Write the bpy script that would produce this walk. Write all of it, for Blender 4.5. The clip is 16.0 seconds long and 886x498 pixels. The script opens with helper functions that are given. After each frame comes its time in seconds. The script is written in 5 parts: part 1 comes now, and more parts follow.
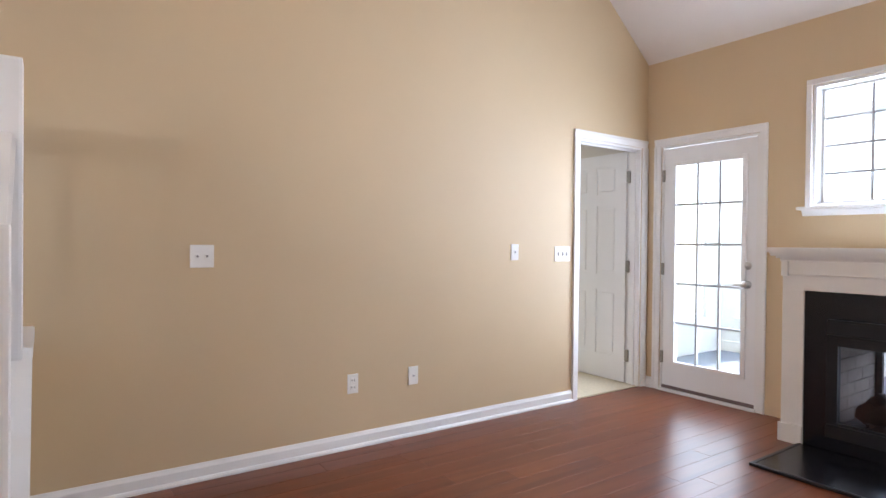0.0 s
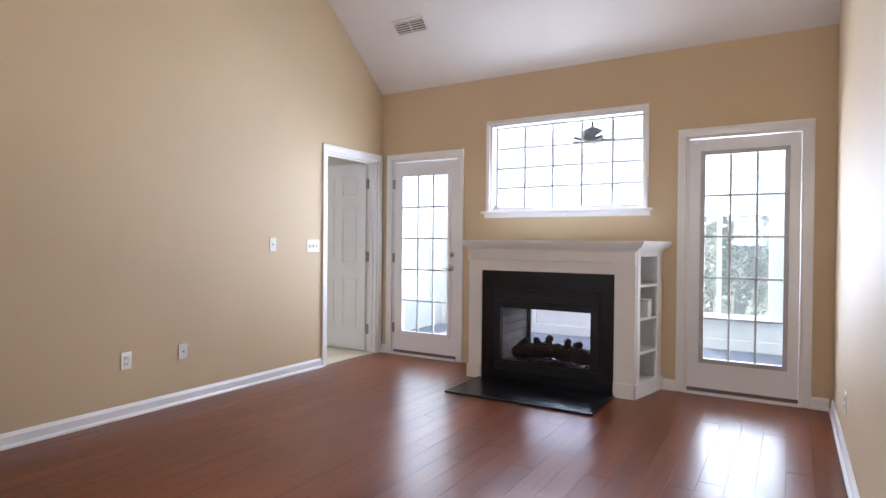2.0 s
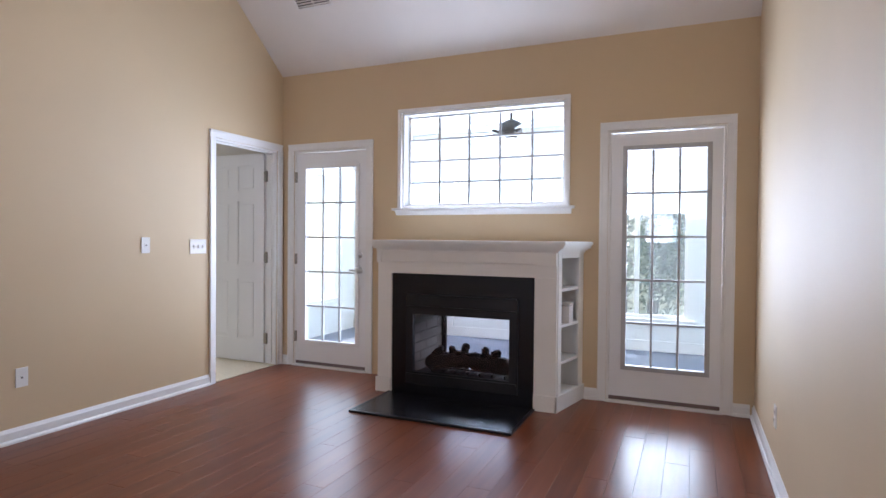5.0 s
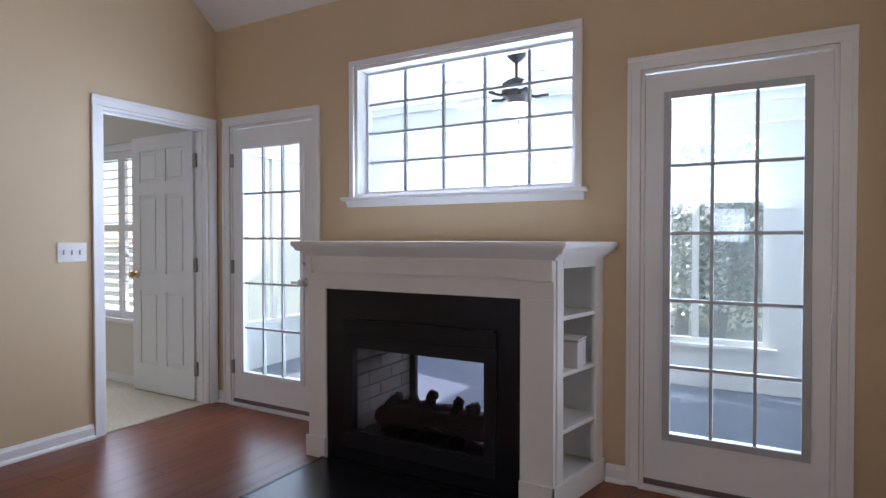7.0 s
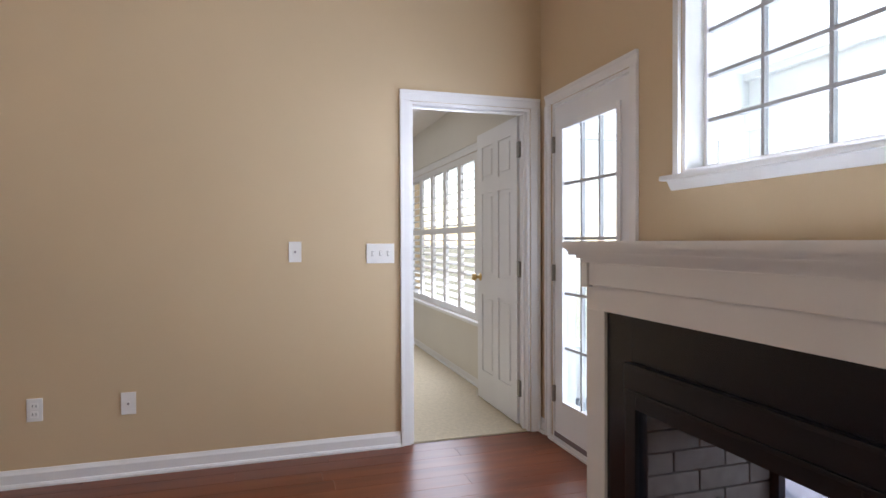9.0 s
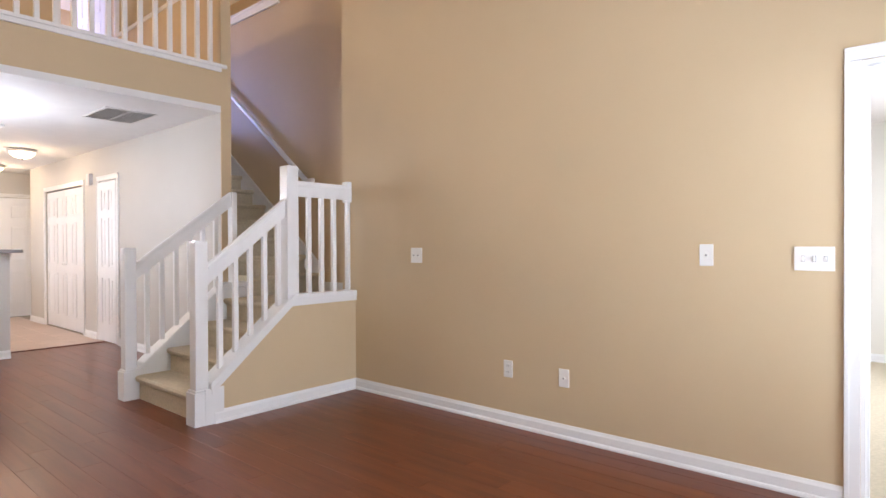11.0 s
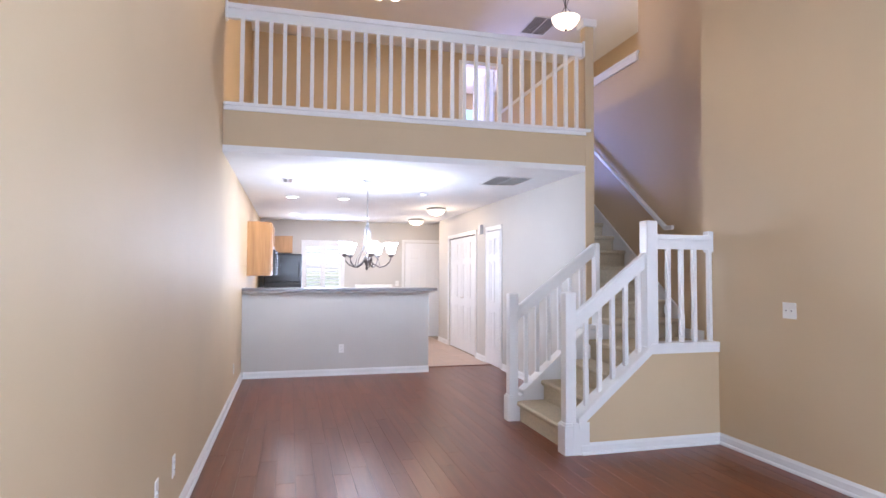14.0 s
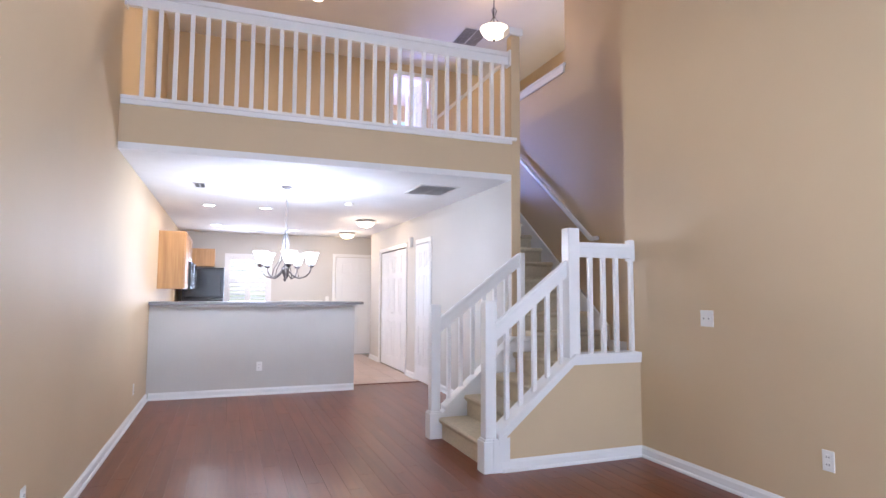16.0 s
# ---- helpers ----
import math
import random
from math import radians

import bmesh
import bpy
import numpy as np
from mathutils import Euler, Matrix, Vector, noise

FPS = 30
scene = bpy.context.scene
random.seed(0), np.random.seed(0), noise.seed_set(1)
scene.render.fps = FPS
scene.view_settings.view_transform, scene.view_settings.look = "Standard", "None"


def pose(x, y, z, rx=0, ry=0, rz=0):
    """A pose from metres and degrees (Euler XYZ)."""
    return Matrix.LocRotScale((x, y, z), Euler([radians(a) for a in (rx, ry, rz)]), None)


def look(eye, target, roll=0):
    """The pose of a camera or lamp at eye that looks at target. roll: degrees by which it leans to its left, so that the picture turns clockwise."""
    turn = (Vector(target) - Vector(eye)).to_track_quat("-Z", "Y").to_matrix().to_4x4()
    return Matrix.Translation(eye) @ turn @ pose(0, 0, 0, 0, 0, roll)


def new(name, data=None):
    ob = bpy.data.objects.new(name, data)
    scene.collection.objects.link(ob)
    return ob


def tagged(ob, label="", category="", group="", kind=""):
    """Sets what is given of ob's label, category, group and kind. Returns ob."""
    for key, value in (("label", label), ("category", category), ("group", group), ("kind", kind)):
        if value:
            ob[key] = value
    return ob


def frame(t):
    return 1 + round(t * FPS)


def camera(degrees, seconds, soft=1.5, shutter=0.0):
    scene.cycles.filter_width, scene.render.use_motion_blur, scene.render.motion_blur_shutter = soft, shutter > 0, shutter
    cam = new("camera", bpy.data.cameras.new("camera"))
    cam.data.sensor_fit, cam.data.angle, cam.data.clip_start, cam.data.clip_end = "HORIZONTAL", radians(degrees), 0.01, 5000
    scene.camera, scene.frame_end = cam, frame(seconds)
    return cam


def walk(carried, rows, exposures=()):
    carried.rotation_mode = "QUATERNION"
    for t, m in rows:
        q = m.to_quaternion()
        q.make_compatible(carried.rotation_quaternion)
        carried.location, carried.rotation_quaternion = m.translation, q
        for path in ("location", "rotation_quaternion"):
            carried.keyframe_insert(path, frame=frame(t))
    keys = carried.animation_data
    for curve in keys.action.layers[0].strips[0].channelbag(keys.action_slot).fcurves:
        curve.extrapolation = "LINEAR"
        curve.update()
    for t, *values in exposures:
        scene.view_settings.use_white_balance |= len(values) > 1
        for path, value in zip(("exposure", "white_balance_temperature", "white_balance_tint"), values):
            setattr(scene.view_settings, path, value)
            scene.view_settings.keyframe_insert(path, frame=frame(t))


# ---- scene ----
cam = camera(75.2, 16.0)
PATH = [
    (0, (3.088, -4.296, 1.214), (1.446, -3.154, 1.195), 0.6),
    (0.5, (3.315, -4.439, 1.179), (1.811, -3.121, 1.16), 0.6),
    (1, (3.507, -4.643, 1.181), (2.172, -3.153, 1.164), 0.5),
    (1.5, (3.63, -4.867, 1.184), (2.486, -3.226, 1.165), 0.6),
    (2, (3.789, -4.974, 1.186), (2.753, -3.263, 1.164), 0.5),
    (2.5, (3.864, -5.026, 1.17), (2.891, -3.279, 1.147), 0.5),
    (3, (3.883, -5.042, 1.191), (2.953, -3.272, 1.162), 0.5),
    (3.5, (3.865, -5.033, 1.189), (2.97, -3.245, 1.161), 0.5),
    (4, (3.818, -4.911, 1.2), (2.95, -3.109, 1.168), 0.5),
    (4.5, (3.718, -4.706, 1.222), (2.894, -2.884, 1.189), 0.5),
    (4.7, (3.676, -4.639, 1.222), (2.882, -2.804, 1.188), 0.5),
    (6.8, (3.603, -3.096, 1.194), (2.728, -1.298, 1.168), 0.4),
    (7, (3.601, -2.94, 1.225), (2.621, -1.197, 1.19), -0.0),
    (7.5, (3.549, -2.577, 1.211), (2.271, -1.04, 1.178), -0.2),
    (8, (3.427, -2.211, 1.242), (1.859, -0.969, 1.204), -0.3),
    (8.2, (3.389, -2.108, 1.24), (1.747, -0.966, 1.201), -0.2),
    (10.3, (3.266, -0.945, 1.170), (1.404, -1.675, 1.178), -0.2),
    (10.5, (3.228, -0.850, 1.175), (1.455, -1.772, 1.180), -0.1),
    (11, (3.229, -0.599, 1.218), (1.711, -1.901, 1.203), -0.2),
    (11.5, (3.275, -0.506, 1.236), (2.02, -2.064, 1.218), -0.2),
    (12, (3.312, -0.471, 1.231), (2.343, -2.22, 1.219), -0.1),
    (12.5, (3.322, -0.415, 1.233), (2.662, -2.303, 1.223), 0.2),
    (13, (3.323, -0.355, 1.282), (2.798, -2.285, 1.272), 0.3),
    (13.5, (3.38, -0.325, 1.345), (2.876, -2.26, 1.363), 0.3),
    (14, (3.456, -0.282, 1.394), (2.944, -2.214, 1.477), 0.3),
    (14.5, (3.501, -0.24, 1.41), (2.977, -2.166, 1.54), 0.3),
    (15, (3.496, -0.239, 1.412), (2.957, -2.16, 1.562), 0.3),
    (15.5, (3.416, -0.3, 1.375), (2.849, -2.212, 1.531), 0.3),
    (16, (3.192, -0.457, 1.31), (2.492, -2.324, 1.461), 0.3),
]
EXPOSURES = [(0.0, 1.5, 6350, 19), (0.5, 1.38, 6350, 19), (1.5, 1.3, 6350, 20), (3.5, 1.08, 6100, 21), (4.7, 1.05, 6100, 21), (7.0, 0.50, 5950, 20), (8.2, 0.5, 6300, 21), (10.3, 1.4, 6750, 20), (11.5, 1.45, 6650, 20), (12.5, 1.48, 5950, 21), (14.5, 1.45, 5900, 21), (16.0, 1.45, 5900, 21)]
walk(cam, [(t, look(e, g, r)) for t, e, g, r in PATH], EXPOSURES)

# ---- world, sun, daylight ----
SUN_EL, SUN_AZ = 42, 75
world = bpy.data.worlds.new("sky")
scene.world = world
world.use_nodes = True
wn = world.node_tree
sky = wn.nodes.new("ShaderNodeTexSky")
sky.sky_type, sky.sun_disc = "NISHITA", False
sky.sun_elevation, sky.sun_rotation = radians(SUN_EL), radians(-SUN_AZ)
wn.links.new(sky.outputs[0], wn.nodes["Background"].inputs[0])
wn.nodes["Background"].inputs[1].default_value = 0.15
sun = new("sun", bpy.data.lights.new("sun", "SUN"))
sun.data.energy, sun.data.angle, sun.data.color = 5.0, radians(0.5), (1.0, 0.95, 0.88)
sun.matrix_world = look((-math.sin(radians(SUN_AZ)) * 20, math.cos(radians(SUN_AZ)) * 20, 20 * math.tan(radians(SUN_EL))), (0, 0, 0))


def area(name, eye, target, w, h, watts, color):
    ob = new(name, bpy.data.lights.new(name, "AREA"))
    ob.data.shape, ob.data.size, ob.data.size_y = "RECTANGLE", w, h
    ob.data.energy, ob.data.color = watts, color
    ob.matrix_world = look(eye, target)
    return ob


def bulb(name, where, watts, color, radius):
    ob = new(name, bpy.data.lights.new(name, "POINT"))
    ob.data.energy, ob.data.color, ob.data.shadow_soft_size = watts, color, radius
    ob.location = where
    return ob


def spot(name, where, target, watts, color, radius):
    ob = new(name, bpy.data.lights.new(name, "SPOT"))
    ob.data.energy, ob.data.color, ob.data.shadow_soft_size = watts, color, radius
    ob.data.spot_size, ob.data.spot_blend = radians(165), 0.35
    ob.matrix_world = look(where, target)
    return ob


DAY = (0.74, 0.86, 1.0)
WARM = (1.0, 0.78, 0.50)
COOL = (0.86, 0.92, 1.0)
area("daylight_window", (2.03, 0.0, 1.90), (2.03, -3, 1.75), 1.35, 0.75, 27, (0.70, 0.84, 1.0))
area("daylight_door_west", (0.55, 0.012, 1.05), (0.55, -3, 0.9), 0.5, 1.5, 5, DAY)
area("daylight_door_east", (3.47, 0.012, 1.05), (3.47, -3, 0.9), 0.5, 1.5, 3.6, DAY)
area("daylight_bedroom", (-2.1, -0.06, 1.25), (-2.1, -3, 0.8), 2.4, 1.4, 36, DAY)
area("daylight_sunroom", (1.9, 2.1, 1.3), (1.9, 0, 3.2), 3.6, 1.6, 150, DAY)
area("daylight_upstairs", (0.95, -11.1, 3.7), (-0.45, -6.3, 2.0), 1.3, 0.8, 75, (0.36, 0.46, 1.0))
area("daylight_kitchen", (2.8, -12.5, 1.45), (2.8, -9, 1.2), 0.7, 1.0, 16, DAY)

# ---- materials ----


def material(name, base, rough=0.5, metal=0.0, vary=0.06, scale=6.0, bump=0.0, bump_scale=80.0, emit=None, power=0.0, coat=0.0, random_value=0.0, stretch=(1, 1, 1), spec=0.5):
    m = bpy.data.materials.new(name)
    m.use_nodes = True
    nt = m.node_tree
    b = nt.nodes["Principled BSDF"]
    b.inputs["Roughness"].default_value, b.inputs["Metallic"].default_value = rough, metal
    b.inputs["Coat Weight"].default_value, b.inputs["Coat Roughness"].default_value = coat, 0.12
    b.inputs["Specular IOR Level"].default_value = spec
    co = nt.nodes.new("ShaderNodeTexCoord")
    mp = nt.nodes.new("ShaderNodeMapping")
    mp.inputs["Scale"].default_value = stretch
    nt.links.new(co.outputs["Object"], mp.inputs[0])
    n1 = nt.nodes.new("ShaderNodeTexNoise")
    n1.inputs["Scale"].default_value, n1.inputs["Detail"].default_value = scale, 5
    nt.links.new(mp.outputs[0], n1.inputs["Vector"])
    ramp = nt.nodes.new("ShaderNodeMapRange")
    ramp.inputs["From Min"].default_value, ramp.inputs["From Max"].default_value = 0.3, 0.7
    ramp.inputs["To Min"].default_value, ramp.inputs["To Max"].default_value = 1 - vary, 1 + vary
    nt.links.new(n1.outputs["Fac"], ramp.inputs["Value"])
    value = ramp.outputs[0]
    if random_value:
        info = nt.nodes.new("ShaderNodeObjectInfo")
        r2 = nt.nodes.new("ShaderNodeMapRange")
        r2.inputs["To Min"].default_value, r2.inputs["To Max"].default_value = 1 - random_value, 1 + random_value
        nt.links.new(info.outputs["Random"], r2.inputs["Value"])
        mul = nt.nodes.new("ShaderNodeMath")
        mul.operation = "MULTIPLY"
        nt.links.new(value, mul.inputs[0])
        nt.links.new(r2.outputs[0], mul.inputs[1])
        value = mul.outputs[0]
    mix = nt.nodes.new("ShaderNodeVectorMath")
    mix.operation = "SCALE"
    mix.inputs[0].default_value = base
    nt.links.new(value, mix.inputs["Scale"])
    nt.links.new(mix.outputs[0], b.inputs["Base Color"])
    if bump:
        n2 = nt.nodes.new("ShaderNodeTexNoise")
        n2.inputs["Scale"].default_value, n2.inputs["Detail"].default_value = bump_scale, 3
        nt.links.new(mp.outputs[0], n2.inputs["Vector"])
        bp = nt.nodes.new("ShaderNodeBump")
        bp.inputs["Strength"].default_value, bp.inputs["Distance"].default_value = bump, 0.004
        nt.links.new(n2.outputs["Fac"], bp.inputs["Height"])
        nt.links.new(bp.outputs[0], b.inputs["Normal"])
    if emit:
        b.inputs["Emission Color"].default_value = (*emit, 1)
        b.inputs["Emission Strength"].default_value = power
    return m


def glass_material(name, tint=(0.95, 0.98, 0.97)):
    m = bpy.data.materials.new(name)
    m.use_nodes = True
    nt = m.node_tree
    nt.nodes.clear()
    out = nt.nodes.new("ShaderNodeOutputMaterial")
    tr, gl, mx = (nt.nodes.new("ShaderNode" + k) for k in ("BsdfTransparent", "BsdfGlossy", "MixShader"))
    tr.inputs[0].default_value = (*tint, 1)
    gl.inputs["Roughness"].default_value = 0.02
    mx.inputs[0].default_value = 0.035
    nt.links.new(tr.outputs[0], mx.inputs[1])
    nt.links.new(gl.outputs[0], mx.inputs[2])
    nt.links.new(mx.outputs[0], out.inputs[0])
    return m


def wood_material(name, dark, light, rough, rand, along, coat=0.0, grain=14.0, spec=0.5):
    """Wood with long streaks along one axis, each piece a little different."""
    m = bpy.data.materials.new(name)
    m.use_nodes = True
    nt = m.node_tree
    b = nt.nodes["Principled BSDF"]
    b.inputs["Roughness"].default_value, b.inputs["Specular IOR Level"].default_value = rough, spec
    b.inputs["Coat Weight"].default_value, b.inputs["Coat Roughness"].default_value = coat, 0.16
    co, info, add, mp = (nt.nodes.new("ShaderNode" + k) for k in ("TexCoord", "ObjectInfo", "VectorMath", "Mapping"))
    sc = nt.nodes.new("ShaderNodeVectorMath")
    sc.operation = "SCALE"
    sc.inputs[0].default_value = (37, 19, 11)
    nt.links.new(info.outputs["Random"], sc.inputs["Scale"])
    nt.links.new(co.outputs["Object"], add.inputs[0])
    nt.links.new(sc.outputs[0], add.inputs[1])
    mp.inputs["Scale"].default_value = tuple(0.06 if a == along else 1.0 for a in range(3))
    nt.links.new(add.outputs[0], mp.inputs[0])
    n1, n2 = nt.nodes.new("ShaderNodeTexNoise"), nt.nodes.new("ShaderNodeTexNoise")
    n1.inputs["Scale"].default_value, n1.inputs["Detail"].default_value = grain, 3
    n2.inputs["Scale"].default_value, n2.inputs["Detail"].default_value = grain * 4, 2
    for n in (n1, n2):
        nt.links.new(mp.outputs[0], n.inputs["Vector"])
    mixn = nt.nodes.new("ShaderNodeMath")
    mixn.operation = "MULTIPLY_ADD"
    mixn.inputs[1].default_value = 0.18
    nt.links.new(n2.outputs["Fac"], mixn.inputs[0])
    nt.links.new(n1.outputs["Fac"], mixn.inputs[2])
    r = nt.nodes.new("ShaderNodeMath")
    r.operation = "MULTIPLY_ADD"
    r.inputs[1].default_value = rand
    nt.links.new(info.outputs["Random"], r.inputs[0])
    nt.links.new(mixn.outputs[0], r.inputs[2])
    ramp = nt.nodes.new("ShaderNodeValToRGB")
    ramp.color_ramp.elements[0].position, ramp.color_ramp.elements[0].color = 0.38, (*dark, 1)
    ramp.color_ramp.elements[1].position, ramp.color_ramp.elements[1].color = 0.92, (*light, 1)
    nt.links.new(r.outputs[0], ramp.inputs[0])
    nt.links.new(ramp.outputs[0], b.inputs["Base Color"])
    return m


PAINT = material("tan_wall_paint", (0.60, 0.460, 0.288), 0.58, vary=0.03, scale=1.2, bump=0.10, bump_scale=220)
BEDPAINT = material("pale_grey_bedroom_paint", (0.70, 0.67, 0.60), 0.6, vary=0.03, scale=1.2, bump=0.10, bump_scale=220)
# Paler and greyer than tan_wall_paint; for hall, kitchen and half walls.
HALLWALL = material("off_white_hall_wall", (0.58, 0.56, 0.52), 0.6, vary=0.03, scale=1.2, bump=0.10, bump_scale=220)
CEIL = material("ceiling_paint", (0.74, 0.70, 0.66), 0.9, vary=0.03, scale=2.0, bump=0.3, bump_scale=160)
WHITE = material("white_gloss_trim", (0.80, 0.80, 0.79), 0.28, vary=0.02, scale=5, bump=0.03, bump_scale=60)
DOORW = material("white_door_paint", (0.80, 0.81, 0.82), 0.35, vary=0.02, scale=5, bump=0.05, bump_scale=50, stretch=(1, 1, 0.1))
# Bars against bright glass: their backlit shade is mixed into this grey.
BACKLIT = material("backlit_grey_grille", (0.42, 0.43, 0.44), 0.4, vary=0.03)
WOOD = wood_material("cherry_laminate", (0.116, 0.028, 0.0105), (0.205, 0.056, 0.019), 0.29, 0.16, 1, 0.0, 14.0, 0.34)
GAP = material("dark_joint", (0.035, 0.012, 0.007), 0.6)
OAK = wood_material("honey_oak", (0.34, 0.17, 0.06), (0.55, 0.31, 0.12), 0.4, 0.05, 2, 0.1)
FANWOOD = wood_material("walnut_blade", (0.03, 0.012, 0.006), (0.09, 0.035, 0.016), 0.35, 0.1, 0, 0.1)
CARPET = material("beige_carpet", (0.60, 0.52, 0.38), 0.95, vary=0.08, scale=45, bump=1.0, bump_scale=260, spec=0.1)
TILE = material("rose_beige_tile", (0.50, 0.36, 0.28), 0.35, vary=0.08, scale=8, random_value=0.06)
GROUT = material("grout", (0.33, 0.27, 0.22), 0.9)
MARBLE = material("black_slate_surround", (0.0065, 0.0065, 0.010), 0.26, vary=0.15, scale=10, spec=0.4)
IRON = material("black_enamel", (0.007, 0.007, 0.010), 0.36, vary=0.2, spec=0.4)
BRICK = material("pale_fire_brick", (0.24, 0.20, 0.17), 0.9, vary=0.15, scale=25, bump=0.6, bump_scale=70, random_value=0.1)
CHAR = material("charred_ceramic_log", (0.010, 0.009, 0.010), 0.95, vary=0.5, scale=22, bump=1.0, bump_scale=40)
NICKEL = material("brushed_nickel", (0.55, 0.54, 0.52), 0.28, 1.0, vary=0.05)
PEWTER = material("dark_pewter", (0.16, 0.15, 0.15), 0.45, 0.5, vary=0.1)
BRASS = material("aged_brass", (0.62, 0.45, 0.20), 0.3, 1.0, vary=0.06)
HINGE = material("dull_steel", (0.30, 0.28, 0.25), 0.4, 0.9, vary=0.1)
BRONZE = material("dark_bronze", (0.025, 0.023, 0.024), 0.5, 0.1, vary=0.15)
PLASTIC = material("white_plastic", (0.82, 0.81, 0.78), 0.3, vary=0.01)
DUCT = material("duct_grey", (0.30, 0.29, 0.28), 0.7)
SLOT = material("dark_slot", (0.05, 0.05, 0.05), 0.6)
GREY = material("grey_laminate", (0.20, 0.19, 0.19), 0.3, vary=0.15, scale=60)
BLACKAPP = material("black_appliance", (0.01, 0.01, 0.012), 0.18, vary=0.2)
VENT = material("vent_white", (0.70, 0.68, 0.66), 0.45, vary=0.03)
SUNFLOOR = material("grey_blue_carpet", (0.20, 0.22, 0.27), 0.95, vary=0.15, scale=40, bump=0.8, bump_scale=200)
SUNWALL = material("white_siding", (0.78, 0.80, 0.80), 0.6, vary=0.03, bump=0.05)
CARD = material("white_cardboard", (0.72, 0.70, 0.70), 0.7, vary=0.04)
CARD2 = material("dark_strip", (0.14, 0.10, 0.10), 0.6)
LEAF = material("leaves", (0.12, 0.18, 0.08), 0.45, vary=0.5, scale=1.5)
LEAF.node_tree.nodes["Principled BSDF"].inputs["Transmission Weight"].default_value = 0.35
BARK = material("bark", (0.11, 0.08, 0.06), 0.9, vary=0.3, scale=12, bump=0.8, bump_scale=30)
GRASS = material("lawn", (0.20, 0.20, 0.13), 0.95, vary=0.35, scale=3, bump=0.6, bump_scale=40)
GLASS = glass_material("window_glass")


def hazy_glass(name):
    """Window glass with a pale haze of scattered glare mixed into the pane."""
    m = glass_material(name)
    nt = m.node_tree
    out, mx = nt.nodes["Material Output"], nt.nodes["Mix Shader"]
    tl, m2 = nt.nodes.new("ShaderNodeBsdfTranslucent"), nt.nodes.new("ShaderNodeMixShader")
    tl.inputs[0].default_value = (0.80, 0.88, 0.92, 1)
    m2.inputs[0].default_value = 0.14
    nt.links.new(mx.outputs[0], m2.inputs[1])
    nt.links.new(tl.outputs[0], m2.inputs[2])
    nt.links.new(m2.outputs[0], out.inputs[0])
    return m


HAZEGLASS = hazy_glass("hazy_glass")
BOWL = material("frosted_warm_glass", (0.9, 0.8, 0.62), 0.4, vary=0.12, scale=8, emit=(1.0, 0.80, 0.55), power=1.1)
SHADE = material("frosted_white_glass", (0.95, 0.93, 0.88), 0.4, emit=(0.95, 0.96, 1.0), power=5.0)
LENS = material("recessed_lens", (0.95, 0.95, 0.95), 0.5, emit=(1.0, 0.97, 0.92), power=9.0)
# The blade colour includes the pale blue reflection of daylight.
SHEENBLADE = material("pale_sheen_blade", (0.50, 0.54, 0.60), 0.3, vary=0.06)
SUNBOWL = material("white_bowl", (0.9, 0.9, 0.9), 0.3, emit=(1.0, 0.95, 0.9), power=1.5)

# ---- mesh helpers ----
BASE = {}


def box(bm, x0, y0, z0, x1, y1, z1):
    v = [bm.verts.new(p) for p in ((x0, y0, z0), (x1, y0, z0), (x1, y1, z0), (x0, y1, z0), (x0, y0, z1), (x1, y0, z1), (x1, y1, z1), (x0, y1, z1))]
    for f in ((3, 2, 1, 0), (4, 5, 6, 7), (0, 1, 5, 4), (1, 2, 6, 5), (2, 3, 7, 6), (3, 0, 4, 7)):
        bm.faces.new([v[i] for i in f])
    return v


def boxes(*dims, bevel=0.0):
    bm = bmesh.new()
    for d in dims:
        box(bm, min(d[0], d[3]), min(d[1], d[4]), min(d[2], d[5]), max(d[0], d[3]), max(d[1], d[4]), max(d[2], d[5]))
    if bevel:
        bmesh.ops.bevel(bm, geom=list(bm.edges), offset=bevel, segments=2, affect="EDGES", profile=0.7)
    return bm


def prism(outline, axis, a, b, bevel=0.0):
    """A flat outline of two coordinates, carried from a to b along the third axis."""
    bm = bmesh.new()

    def put(p, q):
        c = list(p)
        c.insert(axis, q)
        return bm.verts.new(c)
    lo, hi = [put(p, a) for p in outline], [put(p, b) for p in outline]
    n = len(outline)
    bm.faces.new(lo)
    bm.faces.new(hi[::-1])
    for i in range(n):
        bm.faces.new((lo[i], hi[i], hi[(i + 1) % n], lo[(i + 1) % n]))
    bmesh.ops.recalc_face_normals(bm, faces=bm.faces)
    if bevel:
        bmesh.ops.bevel(bm, geom=list(bm.edges), offset=bevel, segments=2, affect="EDGES")
    return bm


def lathe(profile, cx=0, cy=0, cz=0, n=24, axis="z"):
    """A turned shape: (radius, height) pairs round an axis."""
    bm = bmesh.new()
    rings = []
    for r, h in profile:
        ring = []
        for k in range(n):
            a = 2 * math.pi * k / n
            c, s = max(r, 1e-4) * math.cos(a), max(r, 1e-4) * math.sin(a)
            p = (c, s, h) if axis == "z" else (c, h, s) if axis == "y" else (h, c, s)
            ring.append(bm.verts.new((p[0] + cx, p[1] + cy, p[2] + cz)))
        rings.append(ring)
    for r0, r1 in zip(rings, rings[1:]):
        for k in range(n):
            bm.faces.new((r0[k], r0[(k + 1) % n], r1[(k + 1) % n], r1[k]))
    bm.faces.new(rings[0][::-1])
    bm.faces.new(rings[-1])
    bmesh.ops.recalc_face_normals(bm, faces=bm.faces)
    for f in bm.faces:
        f.smooth = True
    return bm


